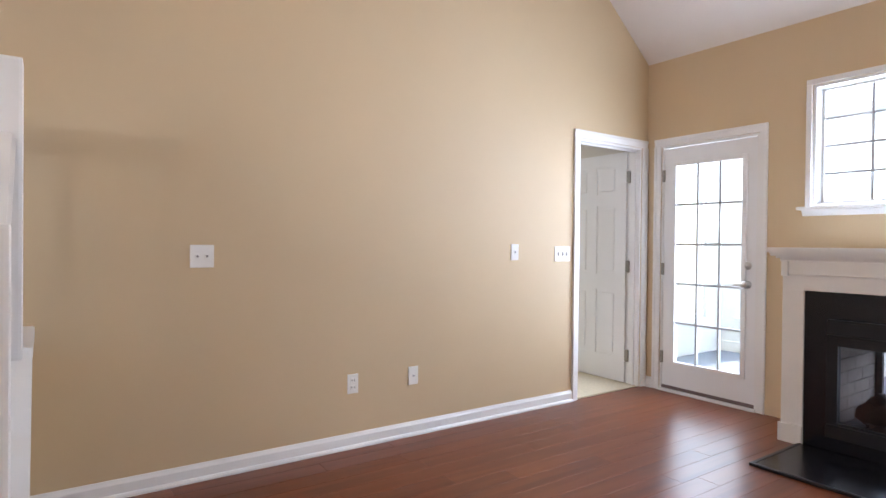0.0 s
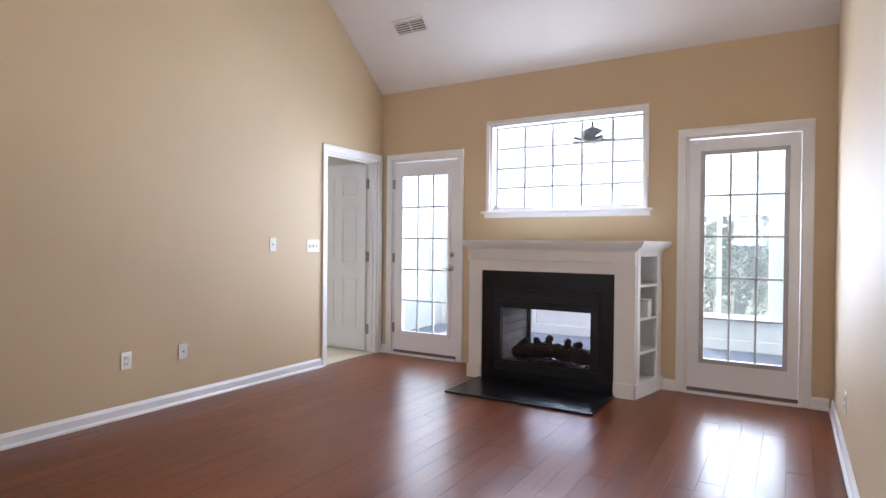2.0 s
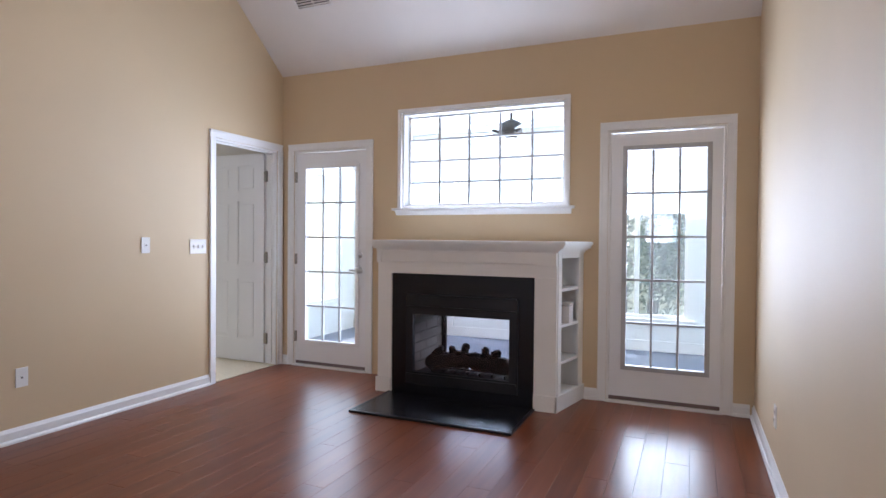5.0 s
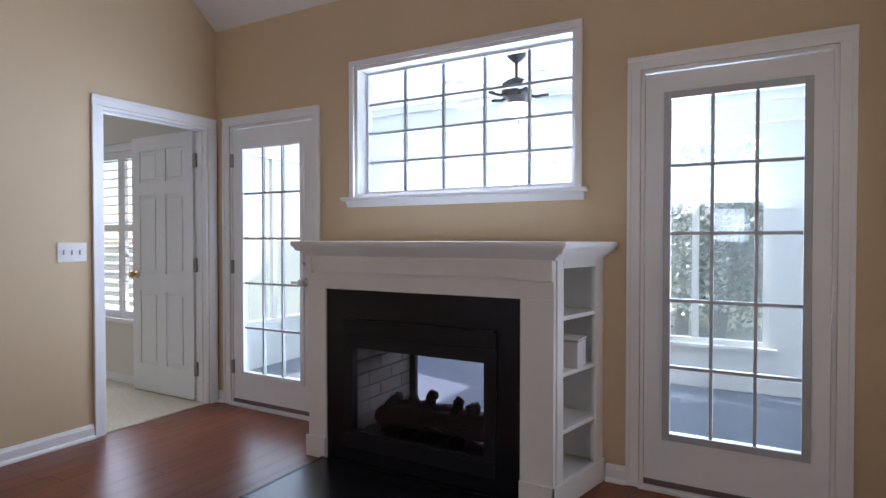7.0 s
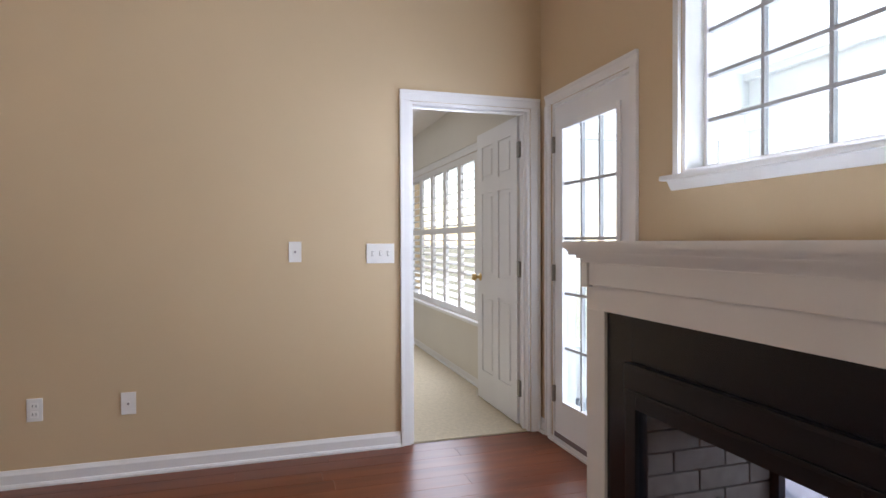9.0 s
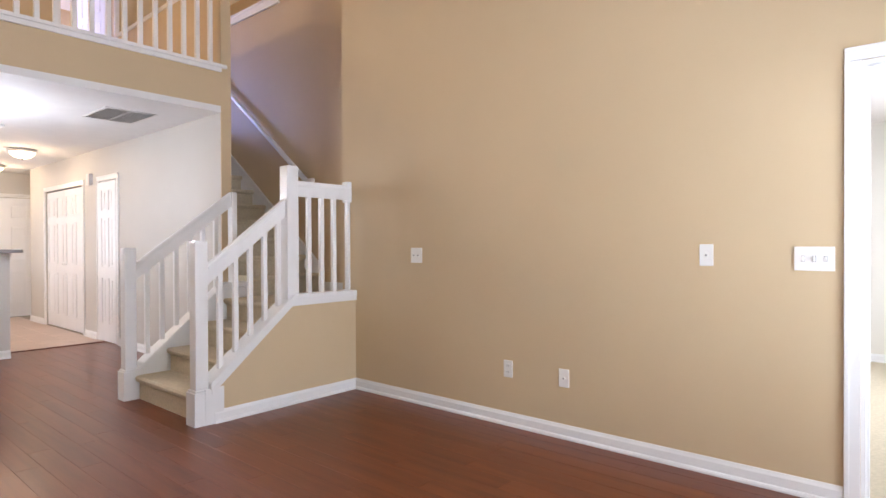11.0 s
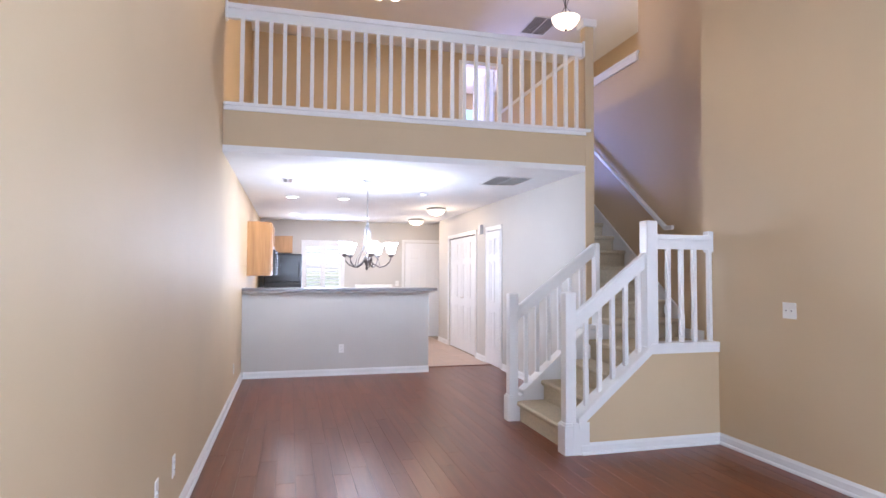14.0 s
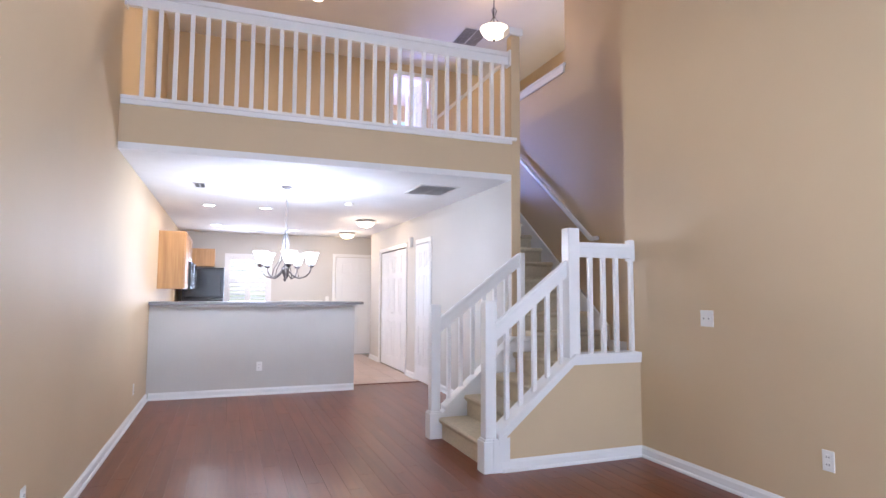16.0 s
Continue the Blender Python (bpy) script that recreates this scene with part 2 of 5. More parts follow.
def tube(points, radius, n=8):
    """A round bar along a line of points."""
    bm = bmesh.new()
    pts = [Vector(p) for p in points]
    rings = []
    for i, p in enumerate(pts):
        d = (pts[min(i + 1, len(pts) - 1)] - pts[max(i - 1, 0)]).normalized()
        side = d.cross(Vector((0, 0, 1)) if abs(d.z) < 0.95 else Vector((1, 0, 0))).normalized()
        up = side.cross(d)
        rings.append([bm.verts.new(p + radius * (math.cos(2 * math.pi * k / n) * side + math.sin(2 * math.pi * k / n) * up)) for k in range(n)])
    for r0, r1 in zip(rings, rings[1:]):
        for k in range(n):
            bm.faces.new((r0[k], r0[(k + 1) % n], r1[(k + 1) % n], r1[k]))
    bm.faces.new(rings[0][::-1])
    bm.faces.new(rings[-1])
    bmesh.ops.recalc_face_normals(bm, faces=bm.faces)
    for f in bm.faces:
        f.smooth = True
    return bm


def mesh_of(name, bm, mat):
    me = bpy.data.meshes.new(name)
    bm.to_mesh(me)
    bm.free()
    me.materials.append(mat)
    return me


def solid(name, bm, mat, label="", category="", kind="structure", group=""):
    """A top-level mesh in world places."""
    ob = new(name, mesh_of(name, bm, mat))
    BASE[ob.name] = Vector((0, 0, 0))
    return tagged(ob, label, category, group, kind)


def thing(name, base, label, category, group="", kind=""):
    ob = new(name)
    ob.empty_display_size = 0.1
    ob.location = base
    BASE[ob.name] = Vector(base)
    return tagged(ob, label, category, group, kind)


def part(name, bm, mat, parent, label=""):
    """One mesh under a thing or a part, given in the same places as its parent's base."""
    base = BASE[parent.name]
    me = mesh_of(name, bm, mat)
    me.transform(Matrix.Translation(-base))
    ob = new(name, me)
    ob.parent = parent
    BASE[ob.name] = base
    return tagged(ob, label)


def wall(name, axis, at, thick, lo, hi, z0, z1, openings, mat, label):
    """A wall along x (axis 0) or y (axis 1) with openings (lo, hi, bottom, top) right through it."""
    cuts = sorted({lo, hi, *(o[0] for o in openings), *(o[1] for o in openings)})
    bm = bmesh.new()
    for a, b in zip(cuts, cuts[1:]):
        spans, z = [], z0
        for o in sorted((o for o in openings if o[0] < (a + b) / 2 < o[1]), key=lambda o: o[2]):
            spans.append((z, o[2]))
            z = o[3]
        spans.append((z, z1))
        for s, e in spans:
            if e - s > 1e-4:
                if axis == 0:
                    box(bm, a, min(at, at + thick), s, b, max(at, at + thick), e)
                else:
                    box(bm, min(at, at + thick), a, s, max(at, at + thick), b, e)
    bmesh.ops.remove_doubles(bm, verts=bm.verts, dist=1e-5)
    return solid(name, bm, mat, label, "wall")


# ---- structure ----
W = 4.06          # room width
HALL = 0.47       # hall wall face
LOFT = -5.71      # loft front
LZ0, LZ1 = 2.47, 2.78
BACK = -12.6
TOP = 5.0
KNEE_Y = -(TOP - 2.77) / 0.82
wall("wall_north", 0, 0.0, 0.16, -4.3, W + 0.12, 0, 2.9,
     [(0.14, 0.95, 0, 2.05), (1.30, 2.735, 1.49, 2.318), (3.06, 3.865, 0, 2.05), (1.60, 2.48, 0.16, 0.68), (-3.5, -0.75, 0.55, 1.97)], PAINT, "tan painted wall with two glazed doors and a high window")
wall("wall_west", 1, 0.0, -0.12, -4.52, 0, 0, 5.2, [(-0.86, -0.075, 0, 2.05)], PAINT, "tall tan painted wall with a bedroom doorway")
wall("wall_east", 1, W, 0.12, BACK - 0.12, 0, 0, 5.2, [], PAINT, "tall tan painted party wall with a soft sheen")
wall("wall_stairwell_return", 0, -4.52, 0.12, -0.45, -0.12, 0, 5.2, [], PAINT, "tan painted return wall beside the stairs")
wall("wall_stairwell", 1, -0.45, -0.12, -9.2, -4.4, 0, 5.2, [(-9.2, -6.12, 3.98, 5.2)], PAINT, "tan painted stairwell wall with a ledge")
wall("wall_stair_far", 1, -1.5, -0.1, -9.2, -6.0, 2.5, 5.2, [], PAINT, "tan painted wall beyond the stairwell ledge")
wall("wall_hall", 1, HALL, -0.10, -11.87, LOFT - 0.012, 0, 2.9, [(-8.82, -8.235, 0, 2.05), (-11.05, -9.42, 0, 2.05)], HALLWALL, "off-white hall wall with a closet door and bifold doors")
solid("wall_entry", boxes((0.05, BACK, 0, 0.15, -11.77, 2.9), (0.15, -11.87, 0, HALL - 0.1, -11.77, 2.9)), HALLWALL, "off-white wall round the front door recess", "wall")
solid("ceiling_entry", boxes((0.15, BACK, LZ0, HALL, -11.87, LZ0 + 0.06)), CEIL, "white ceiling over the front door", "ceiling")
wall("wall_back", 0, BACK, -0.12, 0.05, W + 0.12, 0, 2.9, [(2.41, 3.18, 0.95, 2.0)], HALLWALL, "off-white kitchen wall with a window")
wall("wall_loft_back", 0, -9.2, -0.12, -1.6, W, LZ1, 5.2, [(0.14, 0.78, LZ1, 4.82)], PAINT, "tan painted loft wall with an open doorway")
wall("wall_loft_room", 0, -11.2, -0.1, -0.6, 2.0, LZ1, 5.2, [(-0.2, 1.3, 3.3, 4.7)], PAINT, "pale wall of the upstairs room with a window")
solid("loft_room_sides", boxes((-0.7, -11.3, LZ1, -0.6, -9.32, 5.2), (2.0, -11.3, LZ1, 2.1, -9.32, 5.2)), PAINT, "pale side walls of the upstairs room", "wall")
wall("wall_bedroom_west", 1, -4.1, -0.1, -4.6, 0, 0, 2.6, [], BEDPAINT, "pale grey painted bedroom wall")
wall("wall_bedroom_south", 0, -4.3, -0.1, -4.2, -0.57, 0, 2.6, [], BEDPAINT, "pale grey painted bedroom wall")
solid("closet_backing", boxes((-0.3, -11.3, 0, -0.25, -7.7, 2.45), (-0.3, -7.7, 0, 0.37, -7.65, 2.45)), PAINT, "closet inner wall", "wall")
solid("ceiling_slope", prism([(0.3, 2.77 - 0.246), (0.3, 2.77 - 0.1), (KNEE_Y, TOP + 0.15), (KNEE_Y, TOP)], 0, -0.1, W + 0.1), CEIL, "white textured vaulted ceiling", "ceiling")
solid("ceiling_upper", boxes((-1.6, -11.4, TOP, W + 0.1, KNEE_Y, TOP + 0.15)), CEIL, "white textured flat ceiling over the loft", "ceiling")
solid("ceiling_bedroom", boxes((-4.2, -4.4, 2.45, -0.12, 0.1, 2.55)), CEIL, "white bedroom ceiling", "ceiling")
solid("wall_bedroom_lining", boxes((-4.1, -0.012, 0, -3.57, -0.001, 2.45), (-3.57, -0.012, 2.04, -0.68, -0.001, 2.45), (-3.57, -0.012, 0, -0.68, -0.001, 0.51), (-0.68, -0.012, 0, -0.125, -0.001, 2.45)), BEDPAINT, "pale grey painted bedroom window wall", "wall")
solid("ceiling_hall", boxes((HALL + 0.001, BACK, LZ0, W, LOFT - 0.002, LZ0 + 0.06)), material("white_smooth_ceiling", (0.80, 0.80, 0.80), 0.8, vary=0.02, bump=0.2, bump_scale=150), "white ceiling under the loft", "ceiling")
solid("loft_floor", boxes((HALL + 0.001, -11.3, LZ0 + 0.06, W, LOFT, LZ1), (-0.45, -11.3, LZ1 - 0.15, HALL - 0.1, -8.3, LZ1)), PAINT, "tan painted edge of the loft floor", "floor")
solid("floor_loft", boxes((HALL + 0.001, -9.19, LZ1, W, LOFT - 0.1, LZ1 + 0.012), (-0.449, -9.19, LZ1, HALL, -8.31, LZ1 + 0.012)), CARPET, "beige loft carpet", "floor")
solid("loft_wall_edge", boxes((HALL - 0.1, LOFT - 0.1, 2.9, HALL, LOFT, 4.02), (HALL - 0.1, LOFT - 0.012, 0, HALL, LOFT, 2.9)), PAINT, "narrow tan wall end beside the loft rail", "wall")
solid("wall_knee", boxes((HALL - 0.1, -8.2, 2.9, HALL, LOFT - 0.1, 3.75)), PAINT, "tan knee wall between loft and stairs", "wall")
solid("trim_knee_cap", boxes((HALL - 0.12, -8.21, 3.75, HALL + 0.02, LOFT - 0.1, 3.79), (HALL - 0.13, LOFT - 0.12, 4.02, HALL + 0.03, LOFT + 0.02, 4.10), bevel=0.006), WHITE, "white wooden cap on the knee wall", "trim")
solid("trim_ledge", boxes((-0.60, -9.19, 3.98, -0.42, -6.10, 4.01), (-0.45, -9.19, 3.90, -0.425, -6.12, 3.98), bevel=0.005), WHITE, "white wooden ledge over the stairs", "trim")

subfloor = solid("floor", boxes((-0.02, -8.62, -0.12, W, 0.16, -0.004)), GAP, "glossy dark cherry laminate plank floor", "floor")
tile_floor = solid("floor_kitchen", boxes((-0.3, BACK, -0.12, W, -8.62, -0.005)), GROUT, "rose beige tiled hall and kitchen floor", "floor")
solid("floor_threshold", boxes((HALL, -8.66, -0.004, 1.7, -8.60, 0.008), bevel=0.003), WOOD, "dark wooden threshold strip", "trim")
solid("floor_bedroom", boxes((-4.2, -4.4, -0.12, -0.02, 0.05, 0.006)), CARPET, "cream bedroom carpet", "floor")


def baseboard(name, x0, y0, x1, y1, side):
    """A moulded skirting along a wall face; side is the way it faces."""
    h, d = 0.088, 0.014
    sx, sy = side
    prof = [(0, 0), (d + 0.012, 0), (d + 0.012, 0.010), (d + 0.006, 0.020), (d, 0.022), (d, h - 0.022), (d - 0.006, h - 0.010), (0.004, h), (0, h)]
    if sx:
        bm = prism([(x0 + sx * p, q) for p, q in prof], 1, y0, y1)
    else:
        bm = prism([(y0 + sy * p, q) for p, q in prof], 0, x0, x1)
    return solid(name, bm, WHITE, "white moulded wooden baseboard", "baseboard")


baseboard("baseboard", 0, -4.34, 0, -0.925, (1, 0))
baseboard("baseboard", 0.0, 0, 0.078, 0, (0, -1))
baseboard("baseboard", 2.9, 0, 3.0, 0, (0, -1))
baseboard("baseboard", 3.925, 0, W - 0.026, 0, (0, -1))
baseboard("baseboard", W, -8.25, W, 0, (-1, 0))
baseboard("baseboard", 0, -4.35, 1.27, -4.35, (0, 1))
baseboard("baseboard", 1.55, -8.25, W - 0.026, -8.25, (0, 1))
baseboard("baseboard", HALL, -8.165, HALL, LOFT, (1, 0))
baseboard("baseboard", HALL, -9.35, HALL, -8.89, (1, 0))
baseboard("baseboard", HALL, -11.87, HALL, -11.12, (1, 0))
baseboard("baseboard", -4.1, 0, -0.14, 0, (0, -1))
baseboard("baseboard", -4.1, -4.3, -4.1, -0.03, (1, 0))


def casing(root, axis, face, out, lo, hi, z0, z1, w=0.062, sill=False):
    """Stepped door or window trim round an opening on a wall face; out is +1 or -1, the way that it stands out."""
    d1, d2 = 0.012 * out, 0.019 * out

    def strip(a, b, c, d, inner):
        rows = [(a, face, c, b, face + d1, d), inner]
        if axis == 1:
            rows = [(r[1], r[0], r[2], r[4], r[3], r[5]) for r in rows]
        return boxes(*rows, bevel=0.003)
    e = 0.02
    part("casing", strip(lo - w, lo, z0, z1, (lo - w, face + d1 * 0.98, z0, lo - w + e, face + d2, z1)), WHITE, root)
    part("casing", strip(hi, hi + w, z0, z1, (hi + w - e, face + d1 * 0.98, z0, hi + w, face + d2, z1)), WHITE, root)
    part("casing", strip(lo - w, hi + w, z1, z1 + w, (lo - w, face + d1 * 0.98, z1 + w - e, hi + w, face + d2, z1 + w)), WHITE, root)


def jamb(root, axis, f0, f1, lo, hi, z1, t=0.018):
    rows = [(lo, f0, 0, lo + t, f1, z1), (hi - t, f0, 0, hi, f1, z1), (lo + t, f0, z1 - t, hi - t, f1, z1)]
    if axis == 1:
        rows = [(r[1], r[0], r[2], r[4], r[3], r[5]) for r in rows]
    for r in rows:
        part("jamb", boxes(r, bevel=0.002), WHITE, root)


def knob(root, x, z, y0, out, mat):
    part("knob", lathe([(0.030, 0), (0.030, 0.006 * out), (0.012, 0.010 * out), (0.011, 0.030 * out), (0.024, 0.038 * out), (0.029, 0.052 * out), (0.022, 0.066 * out), (0.004, 0.070 * out)], x, y0, z, 20, "y"), mat, root)


def glazed_door(name, lo, hi, gx0, gx1, gz0, gz1, hardware, label):
    """An outside door with fifteen panes behind a grille."""
    root = thing(name, ((lo + hi) / 2, 0, 0), label, "door", kind="structure")
    casing(root, 0, 0.0, -1, lo, hi, 0, 2.05)
    jamb(root, 0, 0.005, 0.155, lo, hi, 2.05)
    s0, s1, y0, y1 = lo + 0.020, hi - 0.020, 0.012, 0.057
    leaf = part("leaf", boxes((s0, y0, 0.025, gx0, y1, 2.025), (gx1, y0, 0.025, s1, y1, 2.025), (gx0, y0, 0.025, gx1, y1, gz0), (gx0, y0, gz1, gx1, y1, 2.025)), DOORW, root, "white steel door leaf")
    part("threshold", boxes((lo, -0.03, 0.0, hi, 0.12, 0.018), bevel=0.004), WHITE, root, "white metal threshold")
    part("door_sweep", boxes((s0, 0.006, 0.019, s1, 0.055, 0.046)), CARD2, root, "dark rubber sweep")
    f = 0.03
    part("glazing_frame", boxes((gx0 - f, 0.0, gz0 - f, gx0 + 0.004, y0, gz1 + f), (gx1 - 0.004, 0.0, gz0 - f, gx1 + f, y0, gz1 + f), (gx0 + 0.004, 0.0, gz0 - f, gx1 - 0.004, y0, gz0 + 0.004), (gx0 + 0.004, 0.0, gz1 - 0.004, gx1 - 0.004, y0, gz1 + f), bevel=0.004), DOORW if hardware else BACKLIT, leaf, "raised glazing frame")
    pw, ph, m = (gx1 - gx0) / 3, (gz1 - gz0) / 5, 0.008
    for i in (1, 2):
        part("muntin", boxes((gx0 + i * pw - m, 0.018, gz0, gx0 + i * pw + m, 0.044, gz1), bevel=0.003), BACKLIT, leaf)
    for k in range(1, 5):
        part("muntin", boxes((gx0, 0.016, gz0 + k * ph - m, gx1, 0.046, gz0 + k * ph + m), bevel=0.003), BACKLIT, leaf)
    for i in range(3):
        for k in range(5):
            p = part("pane", boxes((gx0 + i * pw + m, 0.029, gz0 + k * ph + m, gx0 + (i + 1) * pw - m, 0.034, gz0 + (k + 1) * ph - m)), GLASS, leaf)
            p.visible_shadow = False
    if hardware:
        for z in (0.28, 1.02, 1.80):
            part("hinge", boxes((lo + 0.010, -0.006, z - 0.05, lo + 0.030, 0.012, z + 0.05), bevel=0.004), HINGE, root, "steel hinge")
        knob(leaf, s1 - 0.06, 0.93, y0, -1, NICKEL)
        part("lever", boxes((s1 - 0.14, y0 - 0.062, 0.92, s1 - 0.05, y0 - 0.048, 0.94), bevel=0.005), NICKEL, leaf, "nickel lever")
        part("deadbolt", lathe([(0.028, 0), (0.028, -0.010), (0.012, -0.014), (0.010, -0.03), (0.003, -0.031)], s1 - 0.06, y0, 1.07, 18, "y"), NICKEL, leaf)
    return root


glazed_door("door_1", 0.14, 0.95, 0.27, 0.83, 0.25, 1.88, True, "white glazed outside door with nickel hardware, closed")
glazed_door("door_2", 3.06, 3.865, 3.195, 3.745, 0.28, 1.90, False, "white fixed glazed door with a fifteen-pane grille")


def six_panel(root, w, h=2.02, t=0.035, mat=None, narrow=False):
    """A moulded panel door: leaf from the hinge at 0 towards +x, front at y 0, back at y t."""
    mat = mat or DOORW
    st, mid = (0.10, 0.10) if not narrow else (0.05, 0.0)
    rails = [(0.0, 0.22), (0.80, 0.94), (1.56, 1.66), (h - 0.11, h)]
    dims = [(0.002, 0.008, 0.0, w - 0.002, t - 0.008, h)]
    for a, b in ((0, st), (w - st, w)) + (((w / 2 - mid / 2, w / 2 + mid / 2),) if mid else ()):
        dims.append((a, 0, 0, b, t, h))
    cols = [(st, w / 2 - mid / 2), (w / 2 + mid / 2, w - st)] if mid else [(st, w - st)]
    for a, b in rails:
        for c0, c1 in cols:
            dims.append((c0, 0, a, c1, t, b))
    leaf = part("leaf", boxes(*dims), mat, root)
    for (z0, z1) in ((0.22, 0.80), (0.94, 1.56), (1.66, h - 0.11)):
        for c0, c1 in cols:
            part("panel", boxes((c0 + 0.028, 0.001, z0 + 0.028, c1 - 0.028, t - 0.001, z1 - 0.028), bevel=0.009), mat, leaf)
    return leaf


# bedroom doorway with its open door
d3 = thing("door_3", (-0.06, -0.47, 0), "white casing of the bedroom doorway", "door frame", kind="structure")
casing(d3, 1, 0.0, 1, -0.86, -0.075, 0, 2.05)
casing(d3, 1, -0.12, -1, -0.86, -0.09, 0, 2.05)
jamb(d3, 1, -0.115, -0.005, -0.86, -0.075, 2.05)
part("door_stop", boxes((-0.075, -0.842, 0, -0.045, -0.83, 2.03), (-0.075, -0.105, 0, -0.045, -0.093, 2.03), (-0.075, -0.83, 2.02, -0.045, -0.105, 2.03)), WHITE, d3)
bed_door = thing("door_4", (0, 0, 0), "white six-panel bedroom door standing open with brass knob", "door", kind="structure")
bl = six_panel(bed_door, 0.745)
knob(bl, 0.68, 0.93, 0.0, -1, BRASS)
knob(bl, 0.68, 0.93, 0.035, 1, BRASS)
for z in (0.24, 1.02, 1.80):
    part("hinge", boxes((-0.028, 0.004, z - 0.05, 0.0, 0.012, z + 0.05), (-0.034, -0.006, z - 0.052, -0.020, 0.008, z + 0.052), bevel=0.002), HINGE, bed_door, "dull steel hinge")
for z in (0.25, 1.03, 1.81):
    part("hinge", boxes((-0.132, -0.112, z - 0.052, -0.098, -0.094, z + 0.052), bevel=0.003), HINGE, d3, "dull steel hinge")
bed_door.matrix_basis = pose(-0.135, -0.108, 0.012, 0, 0, 180) @ pose(0, -0.035, 0)

# high window over the mantel
win = thing("window_1", (2.015, 0, 1.48), "wide white high window with twenty panes", "window", kind="structure")
wx0, wx1, wz0, wz1 = 1.30, 2.735, 1.49, 2.318
part("window_frame", boxes((wx0, 0.004, wz0, wx0 + 0.02, 0.155, wz1), (wx1 - 0.02, 0.004, wz0, wx1, 0.155, wz1), (wx0 + 0.02, 0.004, wz1 - 0.02, wx1 - 0.02, 0.155, wz1), (wx0 + 0.02, 0.004, wz0, wx1 - 0.02, 0.155, wz0 + 0.02), bevel=0.002), WHITE, win)
part("sash", boxes((wx0 + 0.02, 0.10, wz0 + 0.02, wx0 + 0.035, 0.14, wz1 - 0.02), (wx1 - 0.024, 0.10, wz0 + 0.02, wx1 - 0.02, 0.14, wz1 - 0.02), (wx0 + 0.035, 0.10, wz1 - 0.035, wx1 - 0.035, 0.14, wz1 - 0.02), (wx0 + 0.035, 0.10, wz0 + 0.02, wx1 - 0.035, 0.14, wz0 + 0.04)), WHITE, win)
cz = 0.036
part("casing", boxes((wx0 - cz, -0.016, wz0, wx0, 0.0, wz1), bevel=0.004), WHITE, win)
part("casing", boxes((wx1, -0.016, wz0, wx1 + cz, 0.0, wz1), bevel=0.004), WHITE, win)
part("casing", boxes((wx0 - cz, -0.016, wz1, wx1 + cz, 0.0, wz1 + cz), bevel=0.004), WHITE, win)
part("window_sill", boxes((wx0 - 0.075, -0.055, wz0 - 0.022, wx1 + 0.075, 0.02, wz0), bevel=0.006), WHITE, win)
part("apron", prism([(0, wz0 - 0.022), (-0.034, wz0 - 0.022), (-0.018, wz0 - 0.05), (-0.012, wz0 - 0.062), (0, wz0 - 0.062)], 0, wx0 - 0.05, wx1 + 0.05), WHITE, win)
gx0, gx1, gz0, gz1 = wx0 + 0.035, wx1 - 0.022, wz0 + 0.04, wz1 - 0.035
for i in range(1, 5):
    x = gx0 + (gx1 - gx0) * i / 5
    part("muntin", boxes((x - 0.008, 0.11, gz0, x + 0.008, 0.132, gz1), bevel=0.002), BACKLIT, win)
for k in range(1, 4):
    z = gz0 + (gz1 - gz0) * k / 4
    part("muntin", boxes((gx0, 0.108, z - 0.008, gx1, 0.134, z + 0.008), bevel=0.002), BACKLIT, win)
for i in range(5):
    for k in range(4):
        a, b = gx0 + (gx1 - gx0) * i / 5 + 0.008, gx0 + (gx1 - gx0) * (i + 1) / 5 - 0.008
        c, d = gz0 + (gz1 - gz0) * k / 4 + 0.008, gz0 + (gz1 - gz0) * (k + 1) / 4 - 0.008
        part("pane", boxes((a, 0.119, c, b, 0.123, d)), GLASS, win).visible_shadow = False

# ---- fireplace ----
FX0, FX1, FY = 1.34, 2.78, -0.475
BX0, BX1 = 1.23, 2.885
fp = thing("fireplace", (2.05, -0.3, 0), "white wooden see-through fireplace surround with black slate and side shelves", "fireplace")
part("pilaster", boxes((FX0, FY, 0, 1.465, FY + 0.03, 0.95), bevel=0.003), WHITE, fp)
part("pilaster", boxes((2.62, FY, 0, FX1, FY + 0.03, 0.95), bevel=0.003), WHITE, fp)
part("lintel", boxes((FX0, FY, 0.95, FX1, FY + 0.03, 1.15), bevel=0.003), WHITE, fp)
part("frieze", boxes((FX0 + 0.02, FY - 0.014, 1.045, FX1 - 0.16, FY, 1.13), (FX1 - 0.17, FY - 0.024, 1.035, FX1, FY, 1.13), (FX0, FY - 0.024, 1.035, FX0 + 0.04, FY, 1.13), bevel=0.003), WHITE, fp)
part("plinth", boxes((FX0 - 0.012, FY - 0.014, 0, 1.465, FY, 0.115), bevel=0.003), WHITE, fp)
part("plinth", boxes((2.62, FY - 0.014, 0, FX1 + 0.012, FY, 0.115), bevel=0.003), WHITE, fp)


def splay(y, o=0.0):
    """The outer side of the surround at depth y, on the shelf side."""
    return FX1 + (BX1 - FX1) * (y - FY) / -FY + o


def ring(o, z0, z1, c=0.0):
    return prism([(FX0 - o, FY - o), (FX1 + o, FY - o), (BX1 + o, -0.002), (BX0 - o, -0.002)], 2, z0, z1, c)


